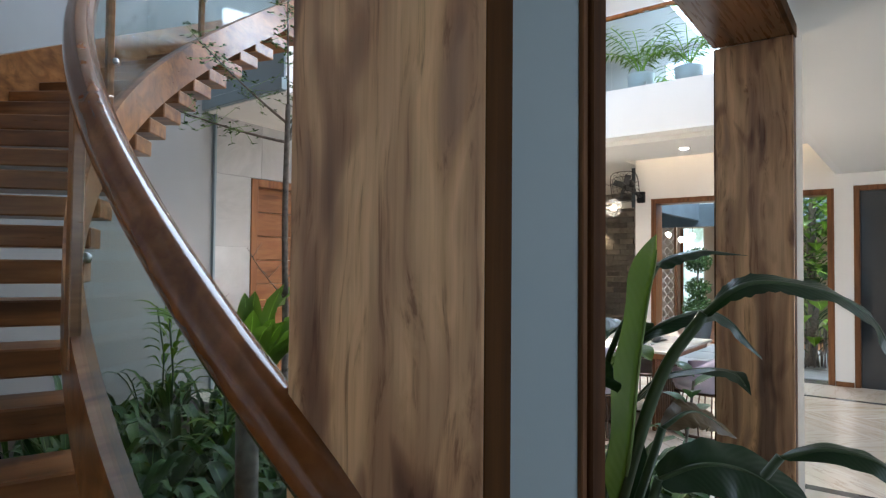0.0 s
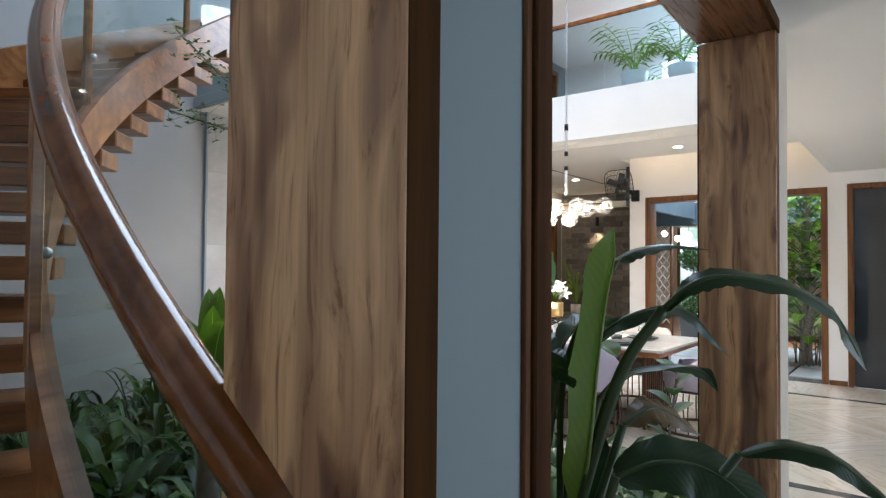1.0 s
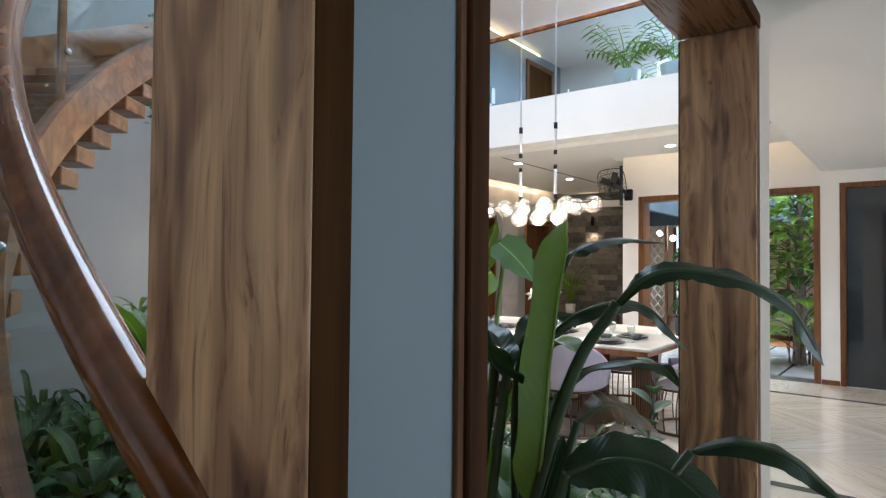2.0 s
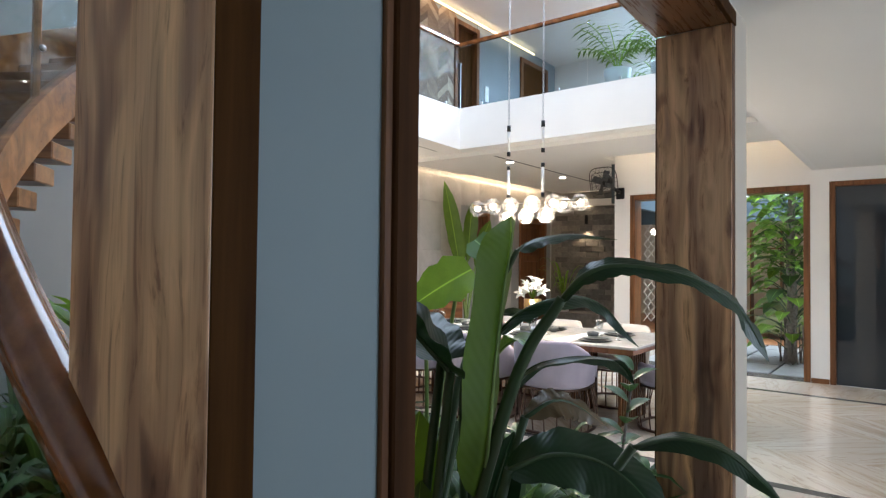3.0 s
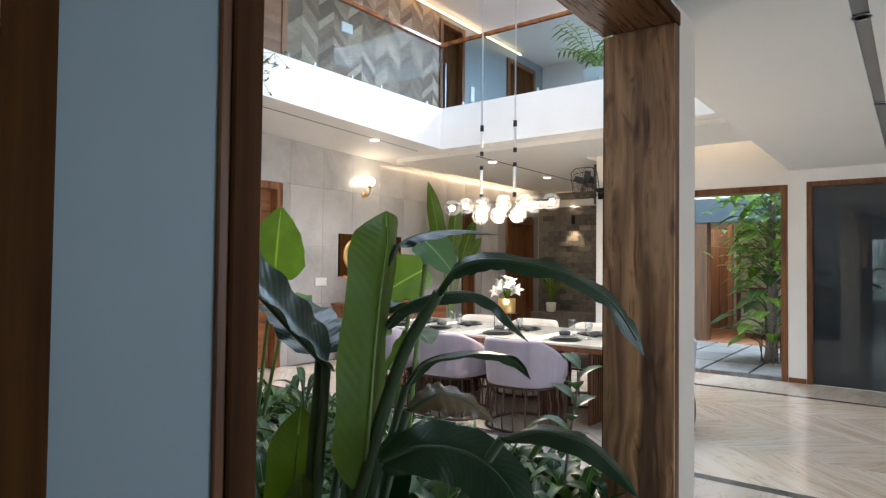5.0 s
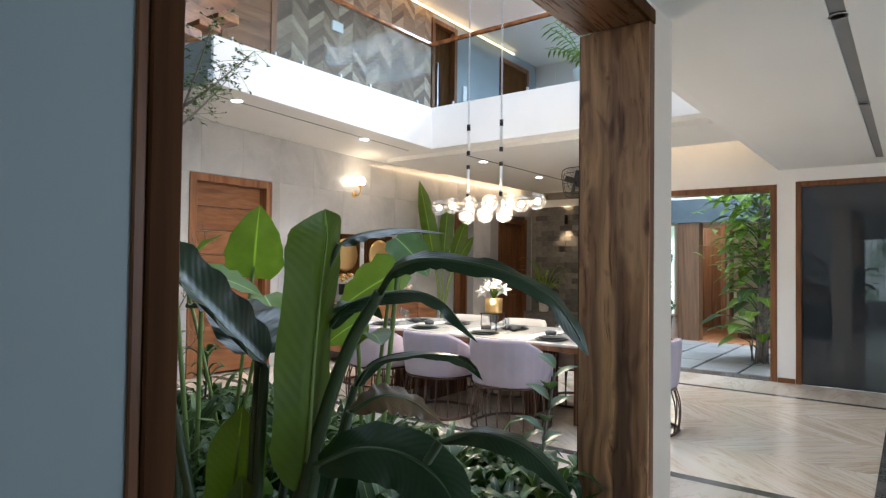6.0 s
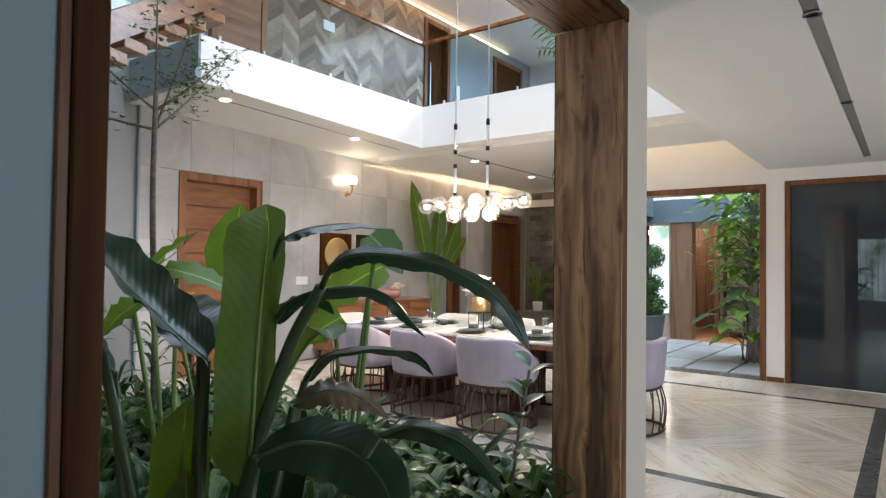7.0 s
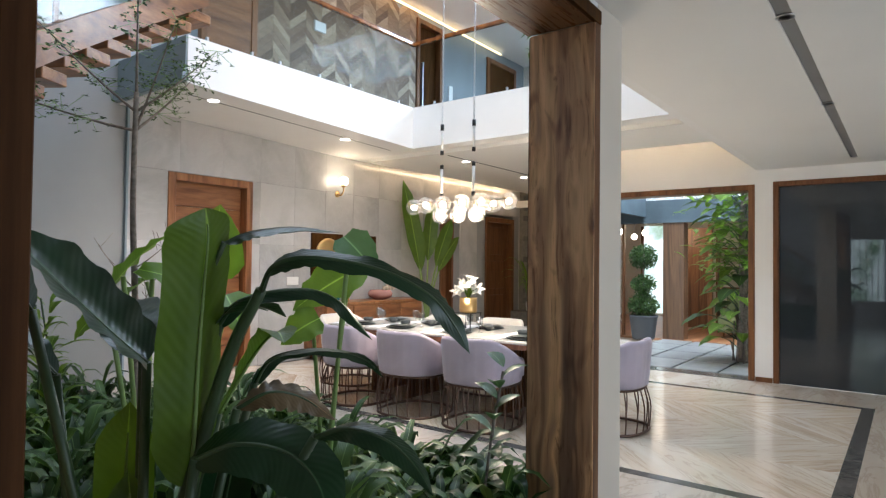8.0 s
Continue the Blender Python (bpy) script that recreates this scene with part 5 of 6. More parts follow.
# leaf behind the pillar's edge, with its rear half
big_leaf([(1.752, 0.67, 1.235), (1.70, 0.69, 1.29), (1.64, 0.715, 1.36), (1.575, 0.745, 1.44), (1.53, 0.78, 1.50)], 0.19, leaf_deep, ROOT + Vector((-0.05, -0.15, 0.35)), "dark glossy leaf with a bluish sheen", fold=0.35, up=(0.35, -0.6, 0.75), tip=0.6, start=0.6)
big_leaf([(1.76, 0.70, 1.25), (1.79, 0.78, 1.30), (1.80, 0.88, 1.33), (1.77, 0.99, 1.33)], 0.17, leaf_deep, ROOT + Vector((-0.02, -0.08, 0.3)), fold=0.2, start=0.6)
big_leaf([(1.66, 0.86, 1.20), (1.62, 0.90, 1.26), (1.57, 0.95, 1.28), (1.54, 1.01, 1.26)], 0.09, leaf_deep, ROOT + Vector((-0.08, -0.02, 0.2)), fold=0.3)
big_leaf([(1.59, 0.80, 1.34), (1.55, 0.86, 1.45), (1.53, 0.95, 1.55)], 0.1, leaf_deep, ROOT + Vector((-0.13, -0.22, 0.55)), stem_r=0.011)
# lower pale blades
big_leaf([(1.80, 0.86, 0.62), (1.785, 0.82, 0.85), (1.775, 0.79, 1.02), (1.765, 0.76, 1.14)], 0.12, leaf_mid, ROOT, fold=0.2, up=(-0.6, -0.78, 0.1), tip=0.7)
big_leaf([(1.83, 0.90, 0.50), (1.80, 0.84, 0.72), (1.78, 0.78, 0.90), (1.76, 0.75, 1.0)], 0.12, leaf_mid, ROOT, fold=0.25, up=(-0.6, -0.78, 0.1), tip=0.6)
big_leaf([(1.96, 0.80, 0.62), (1.97, 0.74, 0.82), (1.97, 0.69, 0.98), (1.98, 0.66, 1.07)], 0.11, leaf_deep, ROOT, fold=0.3, up=(-0.7, -0.7, 0.1), tip=0.55)
big_leaf([(1.90, 0.72, 0.70), (1.90, 0.62, 0.84), (1.91, 0.54, 0.92), (1.94, 0.46, 0.90)], 0.10, leaf_deep, ROOT, fold=0.2)
big_leaf([(2.04, 0.86, 1.05), (2.10, 0.80, 1.20), (2.12, 0.74, 1.26), (2.10, 0.68, 1.24)], 0.10, leaf_mid, ROOT, fold=0.25)
big_leaf([(1.96, 0.80, 1.18), (1.99, 0.76, 1.30), (2.04, 0.72, 1.33), (2.12, 0.70, 1.30)], 0.11, leaf_deep, ROOT, fold=0.3)


# ---- elephant-ear plants ----
def heart_leaf(bm, base, droop_to, width, up, rng):
    base, end = Vector(base), Vector(droop_to)
    mid = base.lerp(end, 0.5) + Vector(up) * 0.05
    blade(bend(base - (end - base) * 0.22, mid, end, 10), width, up, 0.18, 0.16, tip=0.26, base=0.16, bm=bm, cols=8, ragged=0.10, rng=rng, start=0.6, waves=4)


def elephant_ear(name_label, root, leaves, material):
    t = thing("elephant_ear", name_label, "plant", "elephant-ear plants")
    for base, end, w, up in leaves:
        b = Vector(base)
        part("petiole", tube(bend(root, (b.x * 0.6 + root[0] * 0.4, b.y * 0.6 + root[1] * 0.4, b.z * 0.7), base, 8), 0.012, 7), stem_pale, t)
        bm = bmesh.new()
        heart_leaf(bm, base, end, w, up, rng)
        part("leaf", bm, material, t)
    return t


elephant_ear("light green elephant-ear plant with ruffled leaves", (3.3, 3.1, 0.02), [
    ((3.33, 2.92, 1.42), (3.32, 2.86, 1.79), 0.36, (-0.68, -0.72, 0.05)),
    ((3.12, 3.35, 1.30), (2.95, 3.40, 1.12), 0.26, (-0.5, 0.2, 0.8)),
    ((3.42, 2.9, 1.18), (3.40, 2.72, 0.98), 0.28, (-0.3, -0.8, 0.5))], leaf_light)
elephant_ear("yellow green elephant-ear plant with upright narrow leaves", (2.66, 2.42, 0.02), [
    ((2.54, 2.44, 1.36), (2.70, 2.28, 1.57), 0.17, (-0.2, 0.25, 0.95)),
    ((2.64, 2.36, 1.37), (2.84, 2.14, 1.26), 0.17, (-0.35, -0.3, 0.9)),
    ((2.50, 2.50, 1.20), (2.38, 2.56, 1.06), 0.16, (-0.6, -0.3, 0.7))], leaf_light)
elephant_ear("green elephant-ear plant with a drooping ruffled leaf", (3.72, 2.32, 0.02), [
    ((3.62, 2.02, 1.37), (3.42, 2.27, 1.16), 0.30, (-0.62, -0.50, 0.6)),
    ((3.42, 2.10, 1.10), (3.30, 2.22, 0.98), 0.22, (-0.6, -0.5, 0.6))], leaf_light)
elephant_ear("grey green elephant-ear plant with one tall leaf", (3.2, 1.75, 0.02), [
    ((3.19, 1.58, 1.53), (3.25, 1.46, 1.38), 0.19, (-0.55, -0.72, 0.35))], leaf_grey)

# bird's nest fern by the stair
fern = thing("birds_nest_fern", "bird's nest fern with upright wavy fronds", "plant")
part("stem", tube([(1.54, 1.56, 0.02), (1.51, 1.53, 0.6), (1.50, 1.52, 1.10)], 0.03, 8), bark, fern)
for k in range(24):
    a = k * 2.4 + rng.uniform(-0.2, 0.2)
    c, s = math.cos(a), math.sin(a)
    L = rng.uniform(0.27, 0.38)
    o = rng.uniform(0.25, 0.8)
    b = Vector((1.50 + 0.015 * c, 1.52 + 0.015 * s, 1.10))
    e = b + Vector((c * L * o, s * L * o, L * (1.05 - 0.5 * o)))
    m = b + Vector((c * L * o * 0.35, s * L * o * 0.35, L * 0.7))
    part("frond", blade(bend(b, m, e, 8), 0.058, (-c, -s, 0.6), 0.25, 0.26, tip=0.5, base=0.4, cols=4, rng=rng, waves=6), leaf_light, fern)

# rubber plant sprig by the portal's far jamb
sprig = thing("rubber_plant", "slender young plant with oval grey green leaves", "plant")
leaf_oval = leaf_mat("oval grey green leaf", (0.05, 0.11, 0.045), (0.10, 0.19, 0.085), 0.35)
part("stem", tube(spline([(3.58, 1.07, 0.02), (3.58, 1.06, 0.3), (3.63, 1.05, 0.6), (3.70, 1.03, 0.92)], 5), 0.007, 6), bark, sprig)
for k in range(17):
    f = k / 16
    z = 0.16 + 0.78 * f
    a = k * 2.0 + 0.6
    c, s = math.cos(a), math.sin(a)
    L = 0.17 - 0.03 * f
    b = Vector((3.575 + 0.125 * f * f, 1.07 - 0.04 * f, z))
    e = b + Vector((c * L, s * L, 0.055 if f > 0.6 else 0.015))
    part("leaf", blade(bend(b, b.lerp(e, 0.5) + Vector((0, 0, 0.035)), e, 6), 0.088, (0, 0, 1), 0.2, 0.03, tip=0.45, base=0.4, cols=4, rng=rng, start=0.1), leaf_oval, sprig)
for sx, sy in ((4.10, 1.22), (4.18, 1.12)):
    low = thing("rubber_plant", "short leafy young plant with oval leaves beside the pillar", "plant")
    part("stem", tube([(sx, sy, 0.02), (sx, sy, 0.3)], 0.006, 6), bark, low)
    for k in range(10):
        a = k * 2.2
        c, s = math.cos(a), math.sin(a)
        b = Vector((sx, sy, 0.08 + 0.025 * k))
        e = b + Vector((c * 0.13, s * 0.13, 0.05))
        part("leaf", blade(bend(b, b.lerp(e, 0.5) + Vector((0, 0, 0.04)), e, 6), 0.075, (0, 0, 1), 0.2, tip=0.45, base=0.4, cols=4, rng=rng, start=0.1), leaf_oval, low)


# ---- slender indoor tree ----
def small_tree(root, fork, label):
    t = thing("slender_tree", label, "tree")
    root, fork = Vector(root), Vector(fork)
    pts = spline([root, root.lerp(fork, 0.35) + Vector((0.03, 0.02, 0)), root.lerp(fork, 0.7) - Vector((0.015, 0.01, 0)), fork], 6)
    part("trunk", tube(pts, 0.02, 8, radii=[0.024 - 0.008 * i / len(pts) for i in range(len(pts))]), bark, t)
    crown = bmesh.new()
    r2 = random.Random(8)
    limbs = [((-0.42, 0.42, 0.55), 1), ((0.20, -0.1, 0.75), 1), ((0.02, 0.05, 0.9), 1), ((0.40, -0.25, 0.45), 1), ((-0.55, 0.65, 0.25), 1), ((0.55, 0.2, 0.55), 1)]
    for (dx, dy, dz), leafy in limbs:
        s0 = pts[-1 - r2.randint(0, 3)]
        e = s0 + Vector((dx, dy, dz))
        limb = bend(s0, s0.lerp(e, 0.45) + Vector((0, 0, -0.04)), e, 9)
        part("limb", tube(limb, 0.008, 6, radii=[0.010 - 0.0008 * i for i in range(10)]), bark, t)
        for i in range(3, 10):
            for j in range(9):
                q = limb[i] + Vector((r2.gauss(0, 0.07), r2.gauss(0, 0.07), r2.gauss(0, 0.05)))
                tube([limb[i], q], 0.0015, 3, crown, cap=False)
                for k in range(4):
                    a = r2.uniform(0, 6.28)
                    e2 = q + Vector((math.cos(a) * 0.028, math.sin(a) * 0.028, r2.uniform(-0.012, 0.014)))
                    blade([q, q.lerp(e2, 0.5) + Vector((0, 0, 0.003)), e2], 0.016, (0, 0, 1), 0.1, bm=crown, cols=2, rng=r2)
    part("crown", crown, leaf_bed, t, "sparse small green leaves")
    for f, dx, dy, dz in ((0.35, -0.30, 0.28, 0.34), (0.42, 0.12, -0.08, 0.30), (0.5, -0.16, 0.15, 0.28), (0.3, 0.16, -0.12, 0.24), (0.55, 0.2, -0.1, 0.2)):
        s0 = root.lerp(fork, f)
        e = s0 + Vector((dx, dy, dz))
        bm = tube(bend(s0, s0.lerp(e, 0.5) + Vector((0, 0, -0.03)), e, 6), 0.004, 5, radii=[0.005 - 0.0005 * i for i in range(7)])
        for k in range(6):
            q = s0.lerp(e, r2.uniform(0.4, 1.0))
            tube([q, q + Vector((r2.uniform(-0.1, 0.1), r2.uniform(-0.1, 0.1), r2.uniform(0.02, 0.14)))], 0.0016, 4, bm)
        part("bare_twig", bm, bark, t, "bare thin twig")
    return t


small_tree((3.10, 3.46, 0.02), (3.02, 3.34, 2.50), "slender grey tree with sparse leaves in the planting bed")

# ---- tall banana-like plant in the dining corner ----
palm = thing("tall_leaf_plant", "tall broad-leaved plant in the dining room corner", "plant")
part("pot", lathe([(0.12, 0), (0.16, 0.02), (0.18, 0.36), (0.16, 0.36), (0.15, 0.3), (0.0, 0.3)], 22, at=(9.75, 6.35, 0)), black_metal, palm, "dark round pot")
for dx, dy, z0, z1, w, lean in ((-0.55, -0.05, 1.35, 2.85, 0.30, (-0.75, -0.05)), (-0.1, -0.05, 1.5, 2.55, 0.28, (-0.05, -0.15)), (0.25, -0.1, 1.4, 2.25, 0.26, (0.45, -0.2)), (-0.25, 0.05, 1.3, 2.2, 0.24, (-0.35, 0.0)), (0.5, -0.05, 1.3, 1.95, 0.2, (0.75, -0.15))):
    b = Vector((9.75 + dx * 0.5, 6.35 + dy, z0))
    e = Vector((9.75 + lean[0], 6.35 + lean[1], z1))
    part("petiole", tube(bend((9.75, 6.35, 0.3), (9.75 + dx * 0.2, 6.35, 0.9), b, 6), 0.016, 7), stem_pale, palm)
    part("leaf", blade(bend(b, b.lerp(e, 0.5) + Vector((0, 0, 0.12)), e, 10), w, (-0.5, -0.85, 0.15), 0.2, 0.05, tip=0.55, base=0.3, cols=6, ragged=0.08, rng=rng), leaf_mid, palm)

# plant beside the slate wall
sp = thing("potted_plant", "small yellow green plant in a white pot by the slate wall", "plant")
part("pot", lathe([(0.08, 0), (0.1, 0.02), (0.11, 0.2), (0.1, 0.2), (0.0, 0.18)], 18, at=(13.1, 6.1, 0.42)), white_paint, sp, "white pot")
bm = bmesh.new()
clump(bm, 13.1, 6.1, 0.6, 26, 0.7, 0.05, 1.2, rng)
part("foliage", bm, leaf_light, sp)
led = thing("stone_ledge", "low dark stone ledge below the slate wall", "ledge")
part("slab", box(12.9, 13.5, 5.2, 6.5, 0.0, 0.42, 0.01), slate, led)

# ---- courtyard plants ----
top = thing("topiary", "two-ball clipped topiary in a dark ribbed pot", "plant")
tx, ty = 13.15, 3.62
pf = [(0.20, 0.0)]
for k in range(9):
    pf += [(0.21 + 0.006 * k, 0.02 + 0.048 * k), (0.222 + 0.006 * k, 0.044 + 0.048 * k)]
pf += [(0.28, 0.46), (0.25, 0.46), (0.24, 0.40), (0.0, 0.40)]
part("pot", lathe(pf, 24, at=(tx, ty, 0.02)), mat("dark grey pot", (0.05, 0.055, 0.06), 0.6), top, "dark grey ribbed pot")
part("trunk", tube([(tx, ty, 0.4), (tx, ty, 1.8)], 0.018, 8), bark, top)


def leaf_ball(c, r, n, size, rng, squash=1.0):
    bm = bmesh.new()
    for k in range(n):
        u, a = rng.uniform(-1, 1), rng.uniform(0, 6.283)
        q = math.sqrt(1 - u * u)
        d = Vector((q * math.cos(a), q * math.sin(a), u))
        rr = r * rng.uniform(0.35, 1.05)
        p = Vector(c) + Vector((d.x * rr, d.y * rr, d.z * rr * squash))
        e = p + (d + Vector((rng.gauss(0, 0.5), rng.gauss(0, 0.5), rng.gauss(0, 0.5)))).normalized() * size
        blade([p, p.lerp(e, 0.5) + d * size * 0.1, e], size * 0.55, d, 0.15, tip=0.5, bm=bm, cols=2, rng=rng)
    return bm


part("lower_ball", leaf_ball((tx, ty, 0.68), 0.27, 2200, 0.05, rng, 0.85), leaf_bed, top)
part("middle_ball", leaf_ball((tx, ty, 1.08), 0.22, 1300, 0.05, rng, 0.8), leaf_bed, top)
part("upper_ball", leaf_ball((tx, ty, 1.62), 0.25, 2200, 0.05, rng, 0.9), leaf_bed, top)

tree = thing("courtyard_plant", "tall leafy climbing plant growing in the courtyard", "plant")
part("trunk", tube(spline([(11.35, 1.48, 0), (11.3, 1.44, 0.9), (11.38, 1.48, 1.8), (11.3, 1.42, 2.9)], 6), 0.07, 10, radii=[0.085 - 0.002 * i for i in range(19)]), bark, tree)
for k in range(110):
    f = k / 109
    z = 0.18 + 2.75 * f
    a = k * 2.4
    c, s = math.cos(a), math.sin(a)
    reach = rng.uniform(0.25, 0.6) * (1.1 if 0.05 < f < 0.2 or f > 0.65 else 0.72)
    L = rng.uniform(0.26, 0.42)
    b = Vector((11.33 + c * 0.08, 1.46 + s * 0.08, z))
    q = b + Vector((c * reach * 0.7, s * reach * 0.7, 0.18))
    part("petiole", tube(bend(b, b.lerp(q, 0.5) + Vector((0, 0, 0.06)), q, 4), 0.008, 5), stem_green, tree)
    e = q + Vector((c * L, s * L, -rng.uniform(0.02, 0.22)))
    part("leaf", blade(bend(q, q.lerp(e, 0.5) + Vector((0, 0, 0.08)), e, 7), rng.uniform(0.18, 0.28), (0, 0, 1), 0.2, 0.08, tip=0.4, base=0.3, cols=4, rng=rng, start=0.3), (leaf_mid, leaf_light, leaf_bed, leaf_mid)[k % 4], tree)
bm = bmesh.new()
for k in range(620):
    x, y, z = rng.gauss(11.35, 0.36), rng.gauss(1.48, 0.30), rng.uniform(1.3, 3.0)
    a = rng.uniform(0, 6.283)
    L = rng.uniform(0.14, 0.26)
    b = Vector((x, y, z))
    e = b + Vector((math.cos(a) * L, math.sin(a) * L, rng.uniform(-0.1, 0.05)))
    blade(bend(b, b.lerp(e, 0.5) + Vector((0, 0, 0.04)), e, 4), L * 0.36, (0, 0, 1), 0.2, tip=0.4, bm=bm, cols=2, rng=rng)
part("foliage", bm, leaf_light, tree, "cluster of small bright leaves")
for k in range(26):
    x, y = rng.gauss(11.35, 0.12), rng.gauss(1.45, 0.12)
    part("root_stem", tube([(x, y, 0), (x + rng.uniform(-0.06, 0.06), y + rng.uniform(-0.05, 0.05), rng.uniform(0.3, 0.75))], 0.010, 6), bark, tree)

# upper lounge greenery behind the glass
for x, y in ((8.5, 3.05), (8.55, 2.45), (8.75, 1.8), (10.2, 3.0)):
    up = thing("lounge_palm", "leafy potted palm in the upper lounge", "plant", "upper lounge palms")
    part("pot", lathe([(0.14, 0), (0.18, 0.3), (0.16, 0.3), (0.0, 0.28)], 18, at=(x, y, SLAB1)), white_paint, up)
    for k in range(10):
        a = k * 2.4
        c, s = math.cos(a), math.sin(a)
        L = rng.uniform(0.42, 0.72)
        b = Vector((x, y, SLAB1 + 0.28))
        e = b + Vector((c * L * 0.8, s * L * 0.8, L * rng.uniform(0.5, 1.0)))
        sp2 = bend(b, b.lerp(e, 0.4) + Vector((0, 0, 0.25)), e, 8)
        bm = tube(sp2, 0.006, 5)
        for i in range(2, 9):
            for sg in (-1, 1):
                q = sp2[i]
                e2 = q + Vector((-s * sg * 0.2 + c * 0.08, c * sg * 0.2 + s * 0.08, -0.05))
                blade([q, q.lerp(e2, 0.5) + Vector((0, 0, 0.015)), e2], 0.035, (0, 0, 1), 0.1, tip=0.4, bm=bm, cols=2, rng=rng)
        part("frond", bm, leaf_mid, up)

# ---- pieces of floors and walls ----
def pieces(owner, name, mesh_bm, material, places):
    me = None
    for m in places:
        if me is None:
            ob = part(name, mesh_bm, material, owner)
            me = ob.data
        else:
            ob = new(name, me)
            ob.parent = owner
        ob.matrix_basis = m


# polished grey marble slabs on the lower north wall
mw = thing("wall_marble", "polished grey marble cladding in large slabs", "wall", kind="structure")
TW = 0.6
xs = [4.565] + [4.60 + TW * k for k in range(1, 16)]
rows = ((0.0, 0.84), (0.84, 1.68), (1.68, 2.54), (2.54, 3.24))
for r, (z0, z1) in enumerate(rows):
    slots = []
    for x in xs:
        x1 = 5.20 if x < 4.6 else min(x + TW, 13.55)
        if z0 < 2.5 and (x1 > 5.052 and x < 6.262):
            if x < 5.052 - 0.05:
                slots.append((x, 5.052, z0, z1))
            if x1 > 6.262 + 0.05:
                slots.append((6.262, x1, z0, z1))
            continue
        if z0 < 2.5 and x1 > 10.545 and x < 10.95 or z0 < 2.4 and x1 > 12.133 and x < 13.287:
            continue
        slots.append((x, x1, z0, z1))
    for x0, x1, a, b in slots:
        ob = part("marble_slab", box(-(x1 - x0) / 2 + 0.0008, (x1 - x0) / 2 - 0.0008, 0.0, 0.019, -(b - a) / 2 + 0.0008, (b - a) / 2 - 0.0008, 0.0008), grey_marble, mw)
        ob.matrix_basis = pose((x0 + x1) / 2, NORTH, (a + b) / 2)

# chevron planks on the upper north wall
pk = thing("wall_planks", "chevron wooden planks on the upper wall", "wall", kind="structure")
CW, PH = 0.30, 0.125
for sgn, name in ((1, "plank"), (-1, "plank")):
    bm = bmesh.new()
    h = CW * 0.85 * sgn
    vs = [(-CW / 2 + 0.001, -h / 2), (CW / 2 - 0.001, h / 2), (CW / 2 - 0.001, h / 2 + PH - 0.003), (-CW / 2 + 0.001, -h / 2 + PH - 0.003)]
    f = [bm.verts.new((x, -0.018, z)) for x, z in vs]
    g = [bm.verts.new((x, 0.0, z)) for x, z in vs]
    bm.faces.new(f)
    for i in range(4):
        bm.faces.new((f[i], g[i], g[(i + 1) % 4], f[(i + 1) % 4]))
    bmesh.ops.recalc_face_normals(bm, faces=bm.faces[:])
    places = []
    for i in range(12):
        if (i % 2 == 0) != (sgn > 0):
            continue
        for j in range(19):
            z = SLAB1 + 0.02 + j * PH
            if z > 6.1:
                continue
            places.append(pose(6.26 + CW * (i + 0.5), NORTH + 0.02, z))
    pieces(pk, name, bm, wood_plank, places)

# slate blocks on the far wall
sl_w = thing("wall_slate", "split slate blocks of uneven depth on the far wall", "wall", kind="structure")
bms = [box(-0.04, 0.0, -0.148, 0.148, -0.058, 0.058, 0.006), box(-0.06, 0.0, -0.148, 0.148, -0.058, 0.058, 0.008), box(-0.03, 0.0, -0.148, 0.148, -0.058, 0.058, 0.005)]
spots = [[], [], []]
for j in range(22):
    for i in range(11):
        y = 5.05 + i * 0.30 + (0.15 if j % 2 else 0.0)
        if y < 6.55:
            spots[rng.choice((0, 0, 1, 2, 2))].append(pose(13.56, y, 0.50 + j * 0.118))
for b_, s_ in zip(bms, spots):
    pieces(sl_w, "slate_block", b_, slate, s_)
wl_s = thing("slate_light", "small black up-and-down wall light on the slate", "wall light")
part("body", tube([(13.44, 5.75, 2.35), (13.44, 5.75, 2.55)], 0.04, 12), black_metal, wl_s)
lamp("slate_lamp", "SPOT", look((13.40, 5.75, 2.3), (13.5, 5.75, 0.5)), 14, WARM, radius=0.03, spot=100)
lamp("slate_lamp_up", "SPOT", look((13.40, 5.75, 2.6), (13.5, 5.75, 3.4)), 5, WARM, radius=0.03, spot=100)

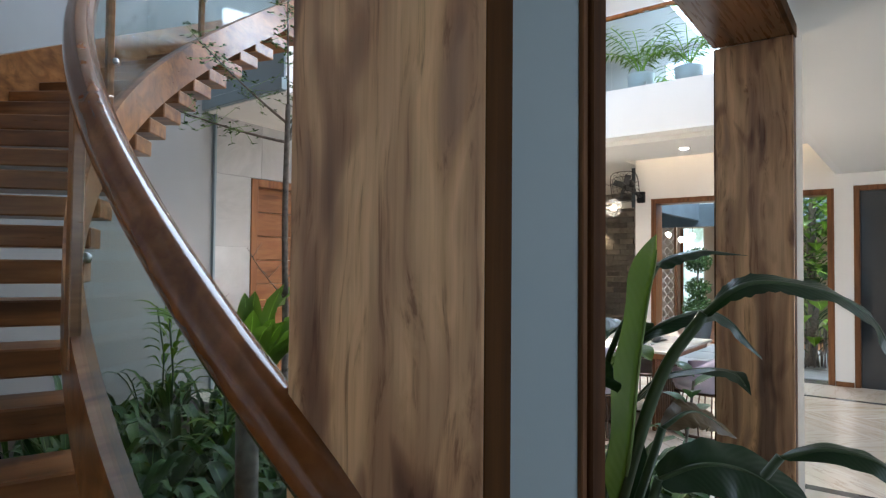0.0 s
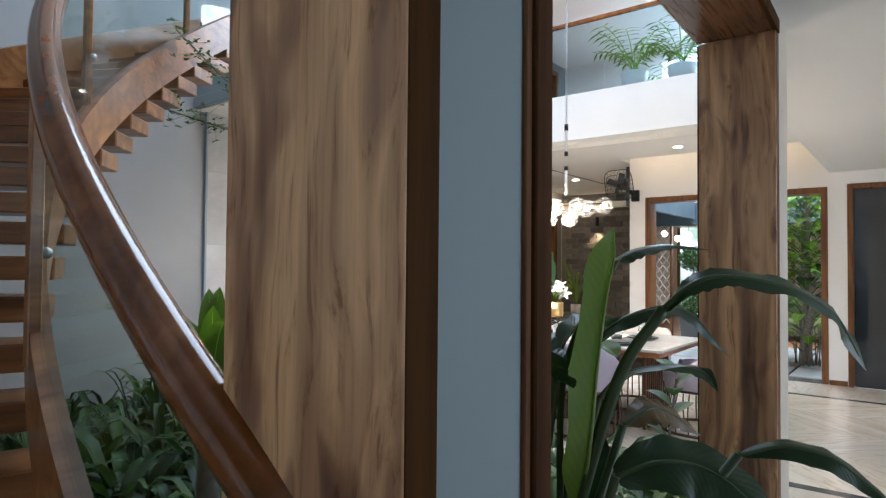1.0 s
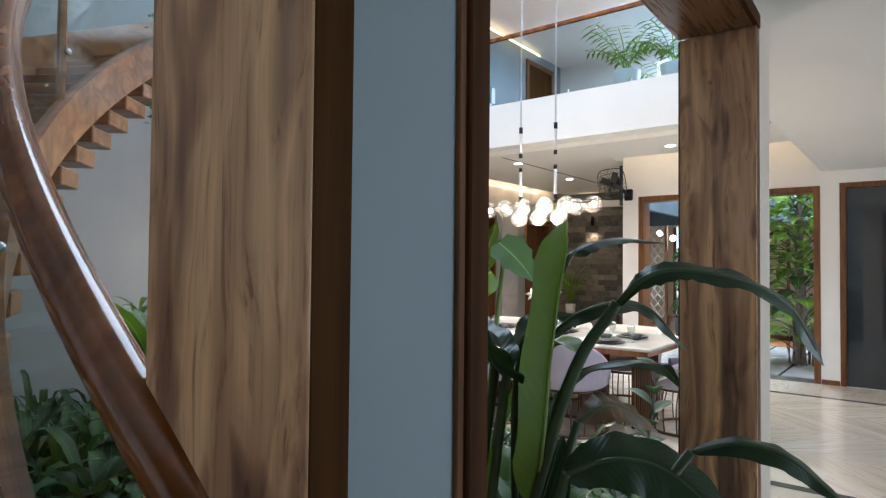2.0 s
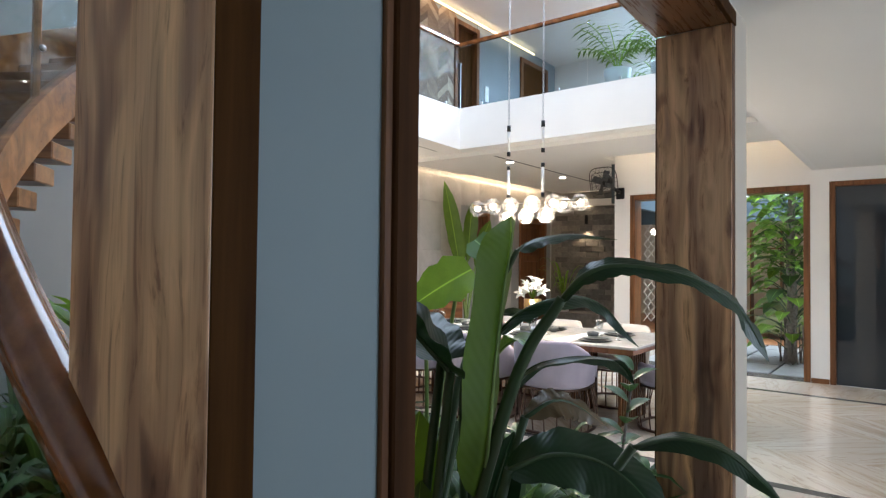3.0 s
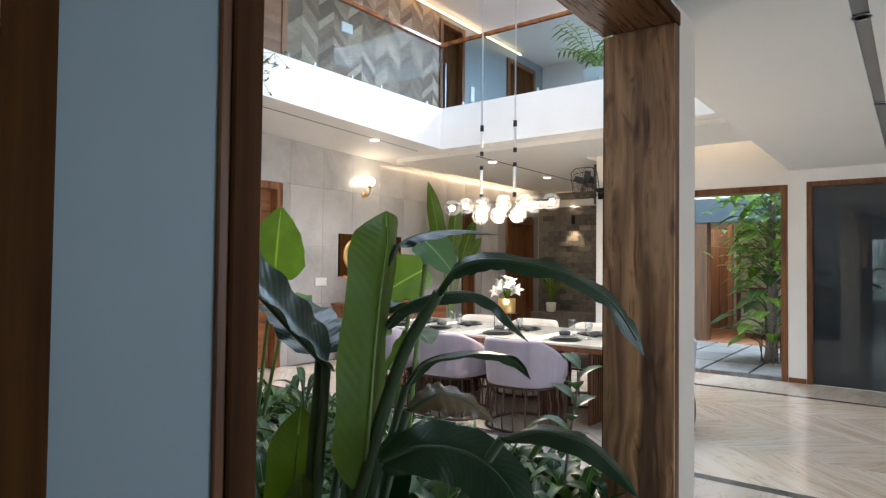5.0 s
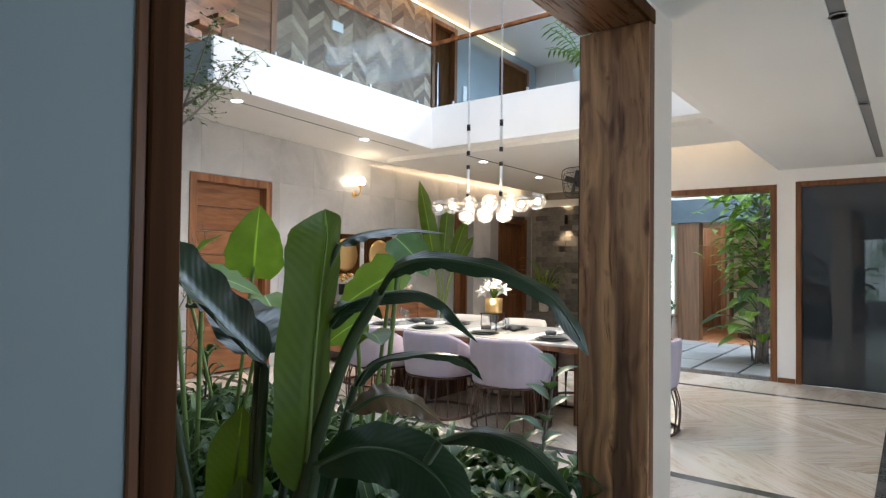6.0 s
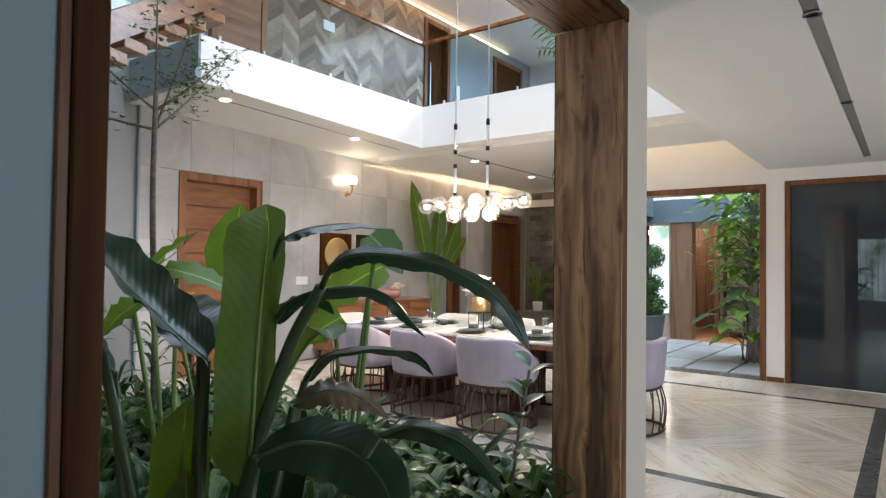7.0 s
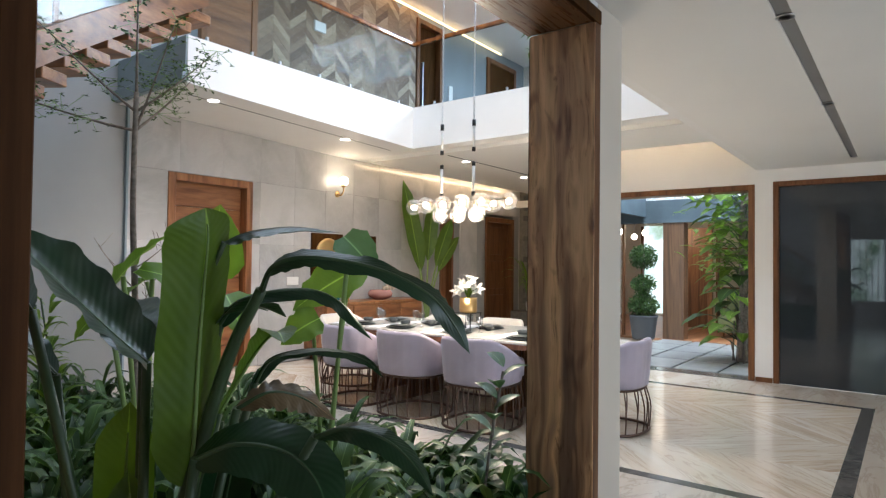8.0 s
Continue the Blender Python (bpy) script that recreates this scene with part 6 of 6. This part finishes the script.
# floor: chevron stone planks inside a dark inlay frame, plain slabs outside
fl_t = thing("floor_tiles", "beige veined marble laid in chevrons with dark inlay strips", "floor", kind="structure")
part("inlay", box(5.34, 5.44, -0.15, 6.6, -0.02, 0.0), inlay_stone, fl_t, "dark grey inlay strip")
part("inlay", box(8.78, 8.88, -0.15, 6.6, -0.02, 0.0), inlay_stone, fl_t, "dark grey inlay strip")
part("inlay", box(5.34, 8.88, -0.262, -0.15, -0.02, 0.0), inlay_stone, fl_t, "dark grey inlay strip")
FW = (8.78 - 5.44) / 4
PH2 = 0.36
for i in range(4):
    sgn = 1 if i % 2 == 0 else -1
    x0 = 5.44 + FW * i
    h = FW * sgn
    for j in range(-3, 20):
        y = -0.15 + j * PH2
        lo, hi = -0.15, 6.6
        pts = [(x0, y - h / 2), (x0 + FW, y + h / 2), (x0 + FW, y + h / 2 + PH2), (x0, y - h / 2 + PH2)]
        # clip to the frame's south edge
        poly = []
        for a, b in zip(pts, pts[1:] + pts[:1]):
            ina, inb = a[1] >= lo, b[1] >= lo
            if ina:
                poly.append(a)
            if ina != inb:
                k = (lo - a[1]) / (b[1] - a[1])
                poly.append((a[0] + (b[0] - a[0]) * k, lo))
        if len(poly) < 3 or max(p[1] for p in poly) > hi + 0.4:
            continue
        cx = x0 + FW / 2
        cy = y + PH2 / 2
        ang = math.atan2(h, FW)
        bm = bmesh.new()
        rot = Matrix.Rotation(-ang, 2)
        loc = [rot @ Vector((p[0] - cx, p[1] - cy)) for p in poly]
        cen = sum(loc, Vector((0, 0))) / len(loc)
        loc = [q + (cen - q).normalized() * 0.001 for q in loc]
        tp = [bm.verts.new((q.x, q.y, 0.0)) for q in loc]
        bt = [bm.verts.new((q.x, q.y, -0.02)) for q in loc]
        bm.faces.new(tp)
        for k in range(len(tp)):
            bm.faces.new((tp[k], bt[k], bt[(k + 1) % len(tp)], tp[(k + 1) % len(tp)]))
        bmesh.ops.recalc_face_normals(bm, faces=bm.faces[:])
        ob = part("tile", bm, floor_stone, fl_t)
        ob.matrix_basis = pose(cx, cy, 0, 0, 0, math.degrees(ang))
slab_me = box(-0.599, 0.599, -0.599, 0.599, -0.02, 0.0, 0.001)
spots = []
for i in range(12):
    for j in range(9):
        x, y = -2.4 + i * 1.2, -4.0 + j * 1.2
        if y + 0.6 < -0.262 and x < EAST - 0.5:
            spots.append(pose(x, y, 0, 0, 0, 90 * ((i + j) % 2)))
pieces(fl_t, "floor_slab", slab_me, floor_plain, spots)
part("border", box(8.88, EAST + 0.0, -0.8, 6.66, -0.02, -0.001), floor_plain, fl_t, "pale stone border")
part("border", box(4.2, 8.88, -0.62, -0.262, -0.02, -0.001), floor_plain, fl_t, "pale stone border")
part("border", box(4.16, 5.34, -0.262, 6.66, -0.02, -0.001), floor_plain, fl_t, "pale stone border")
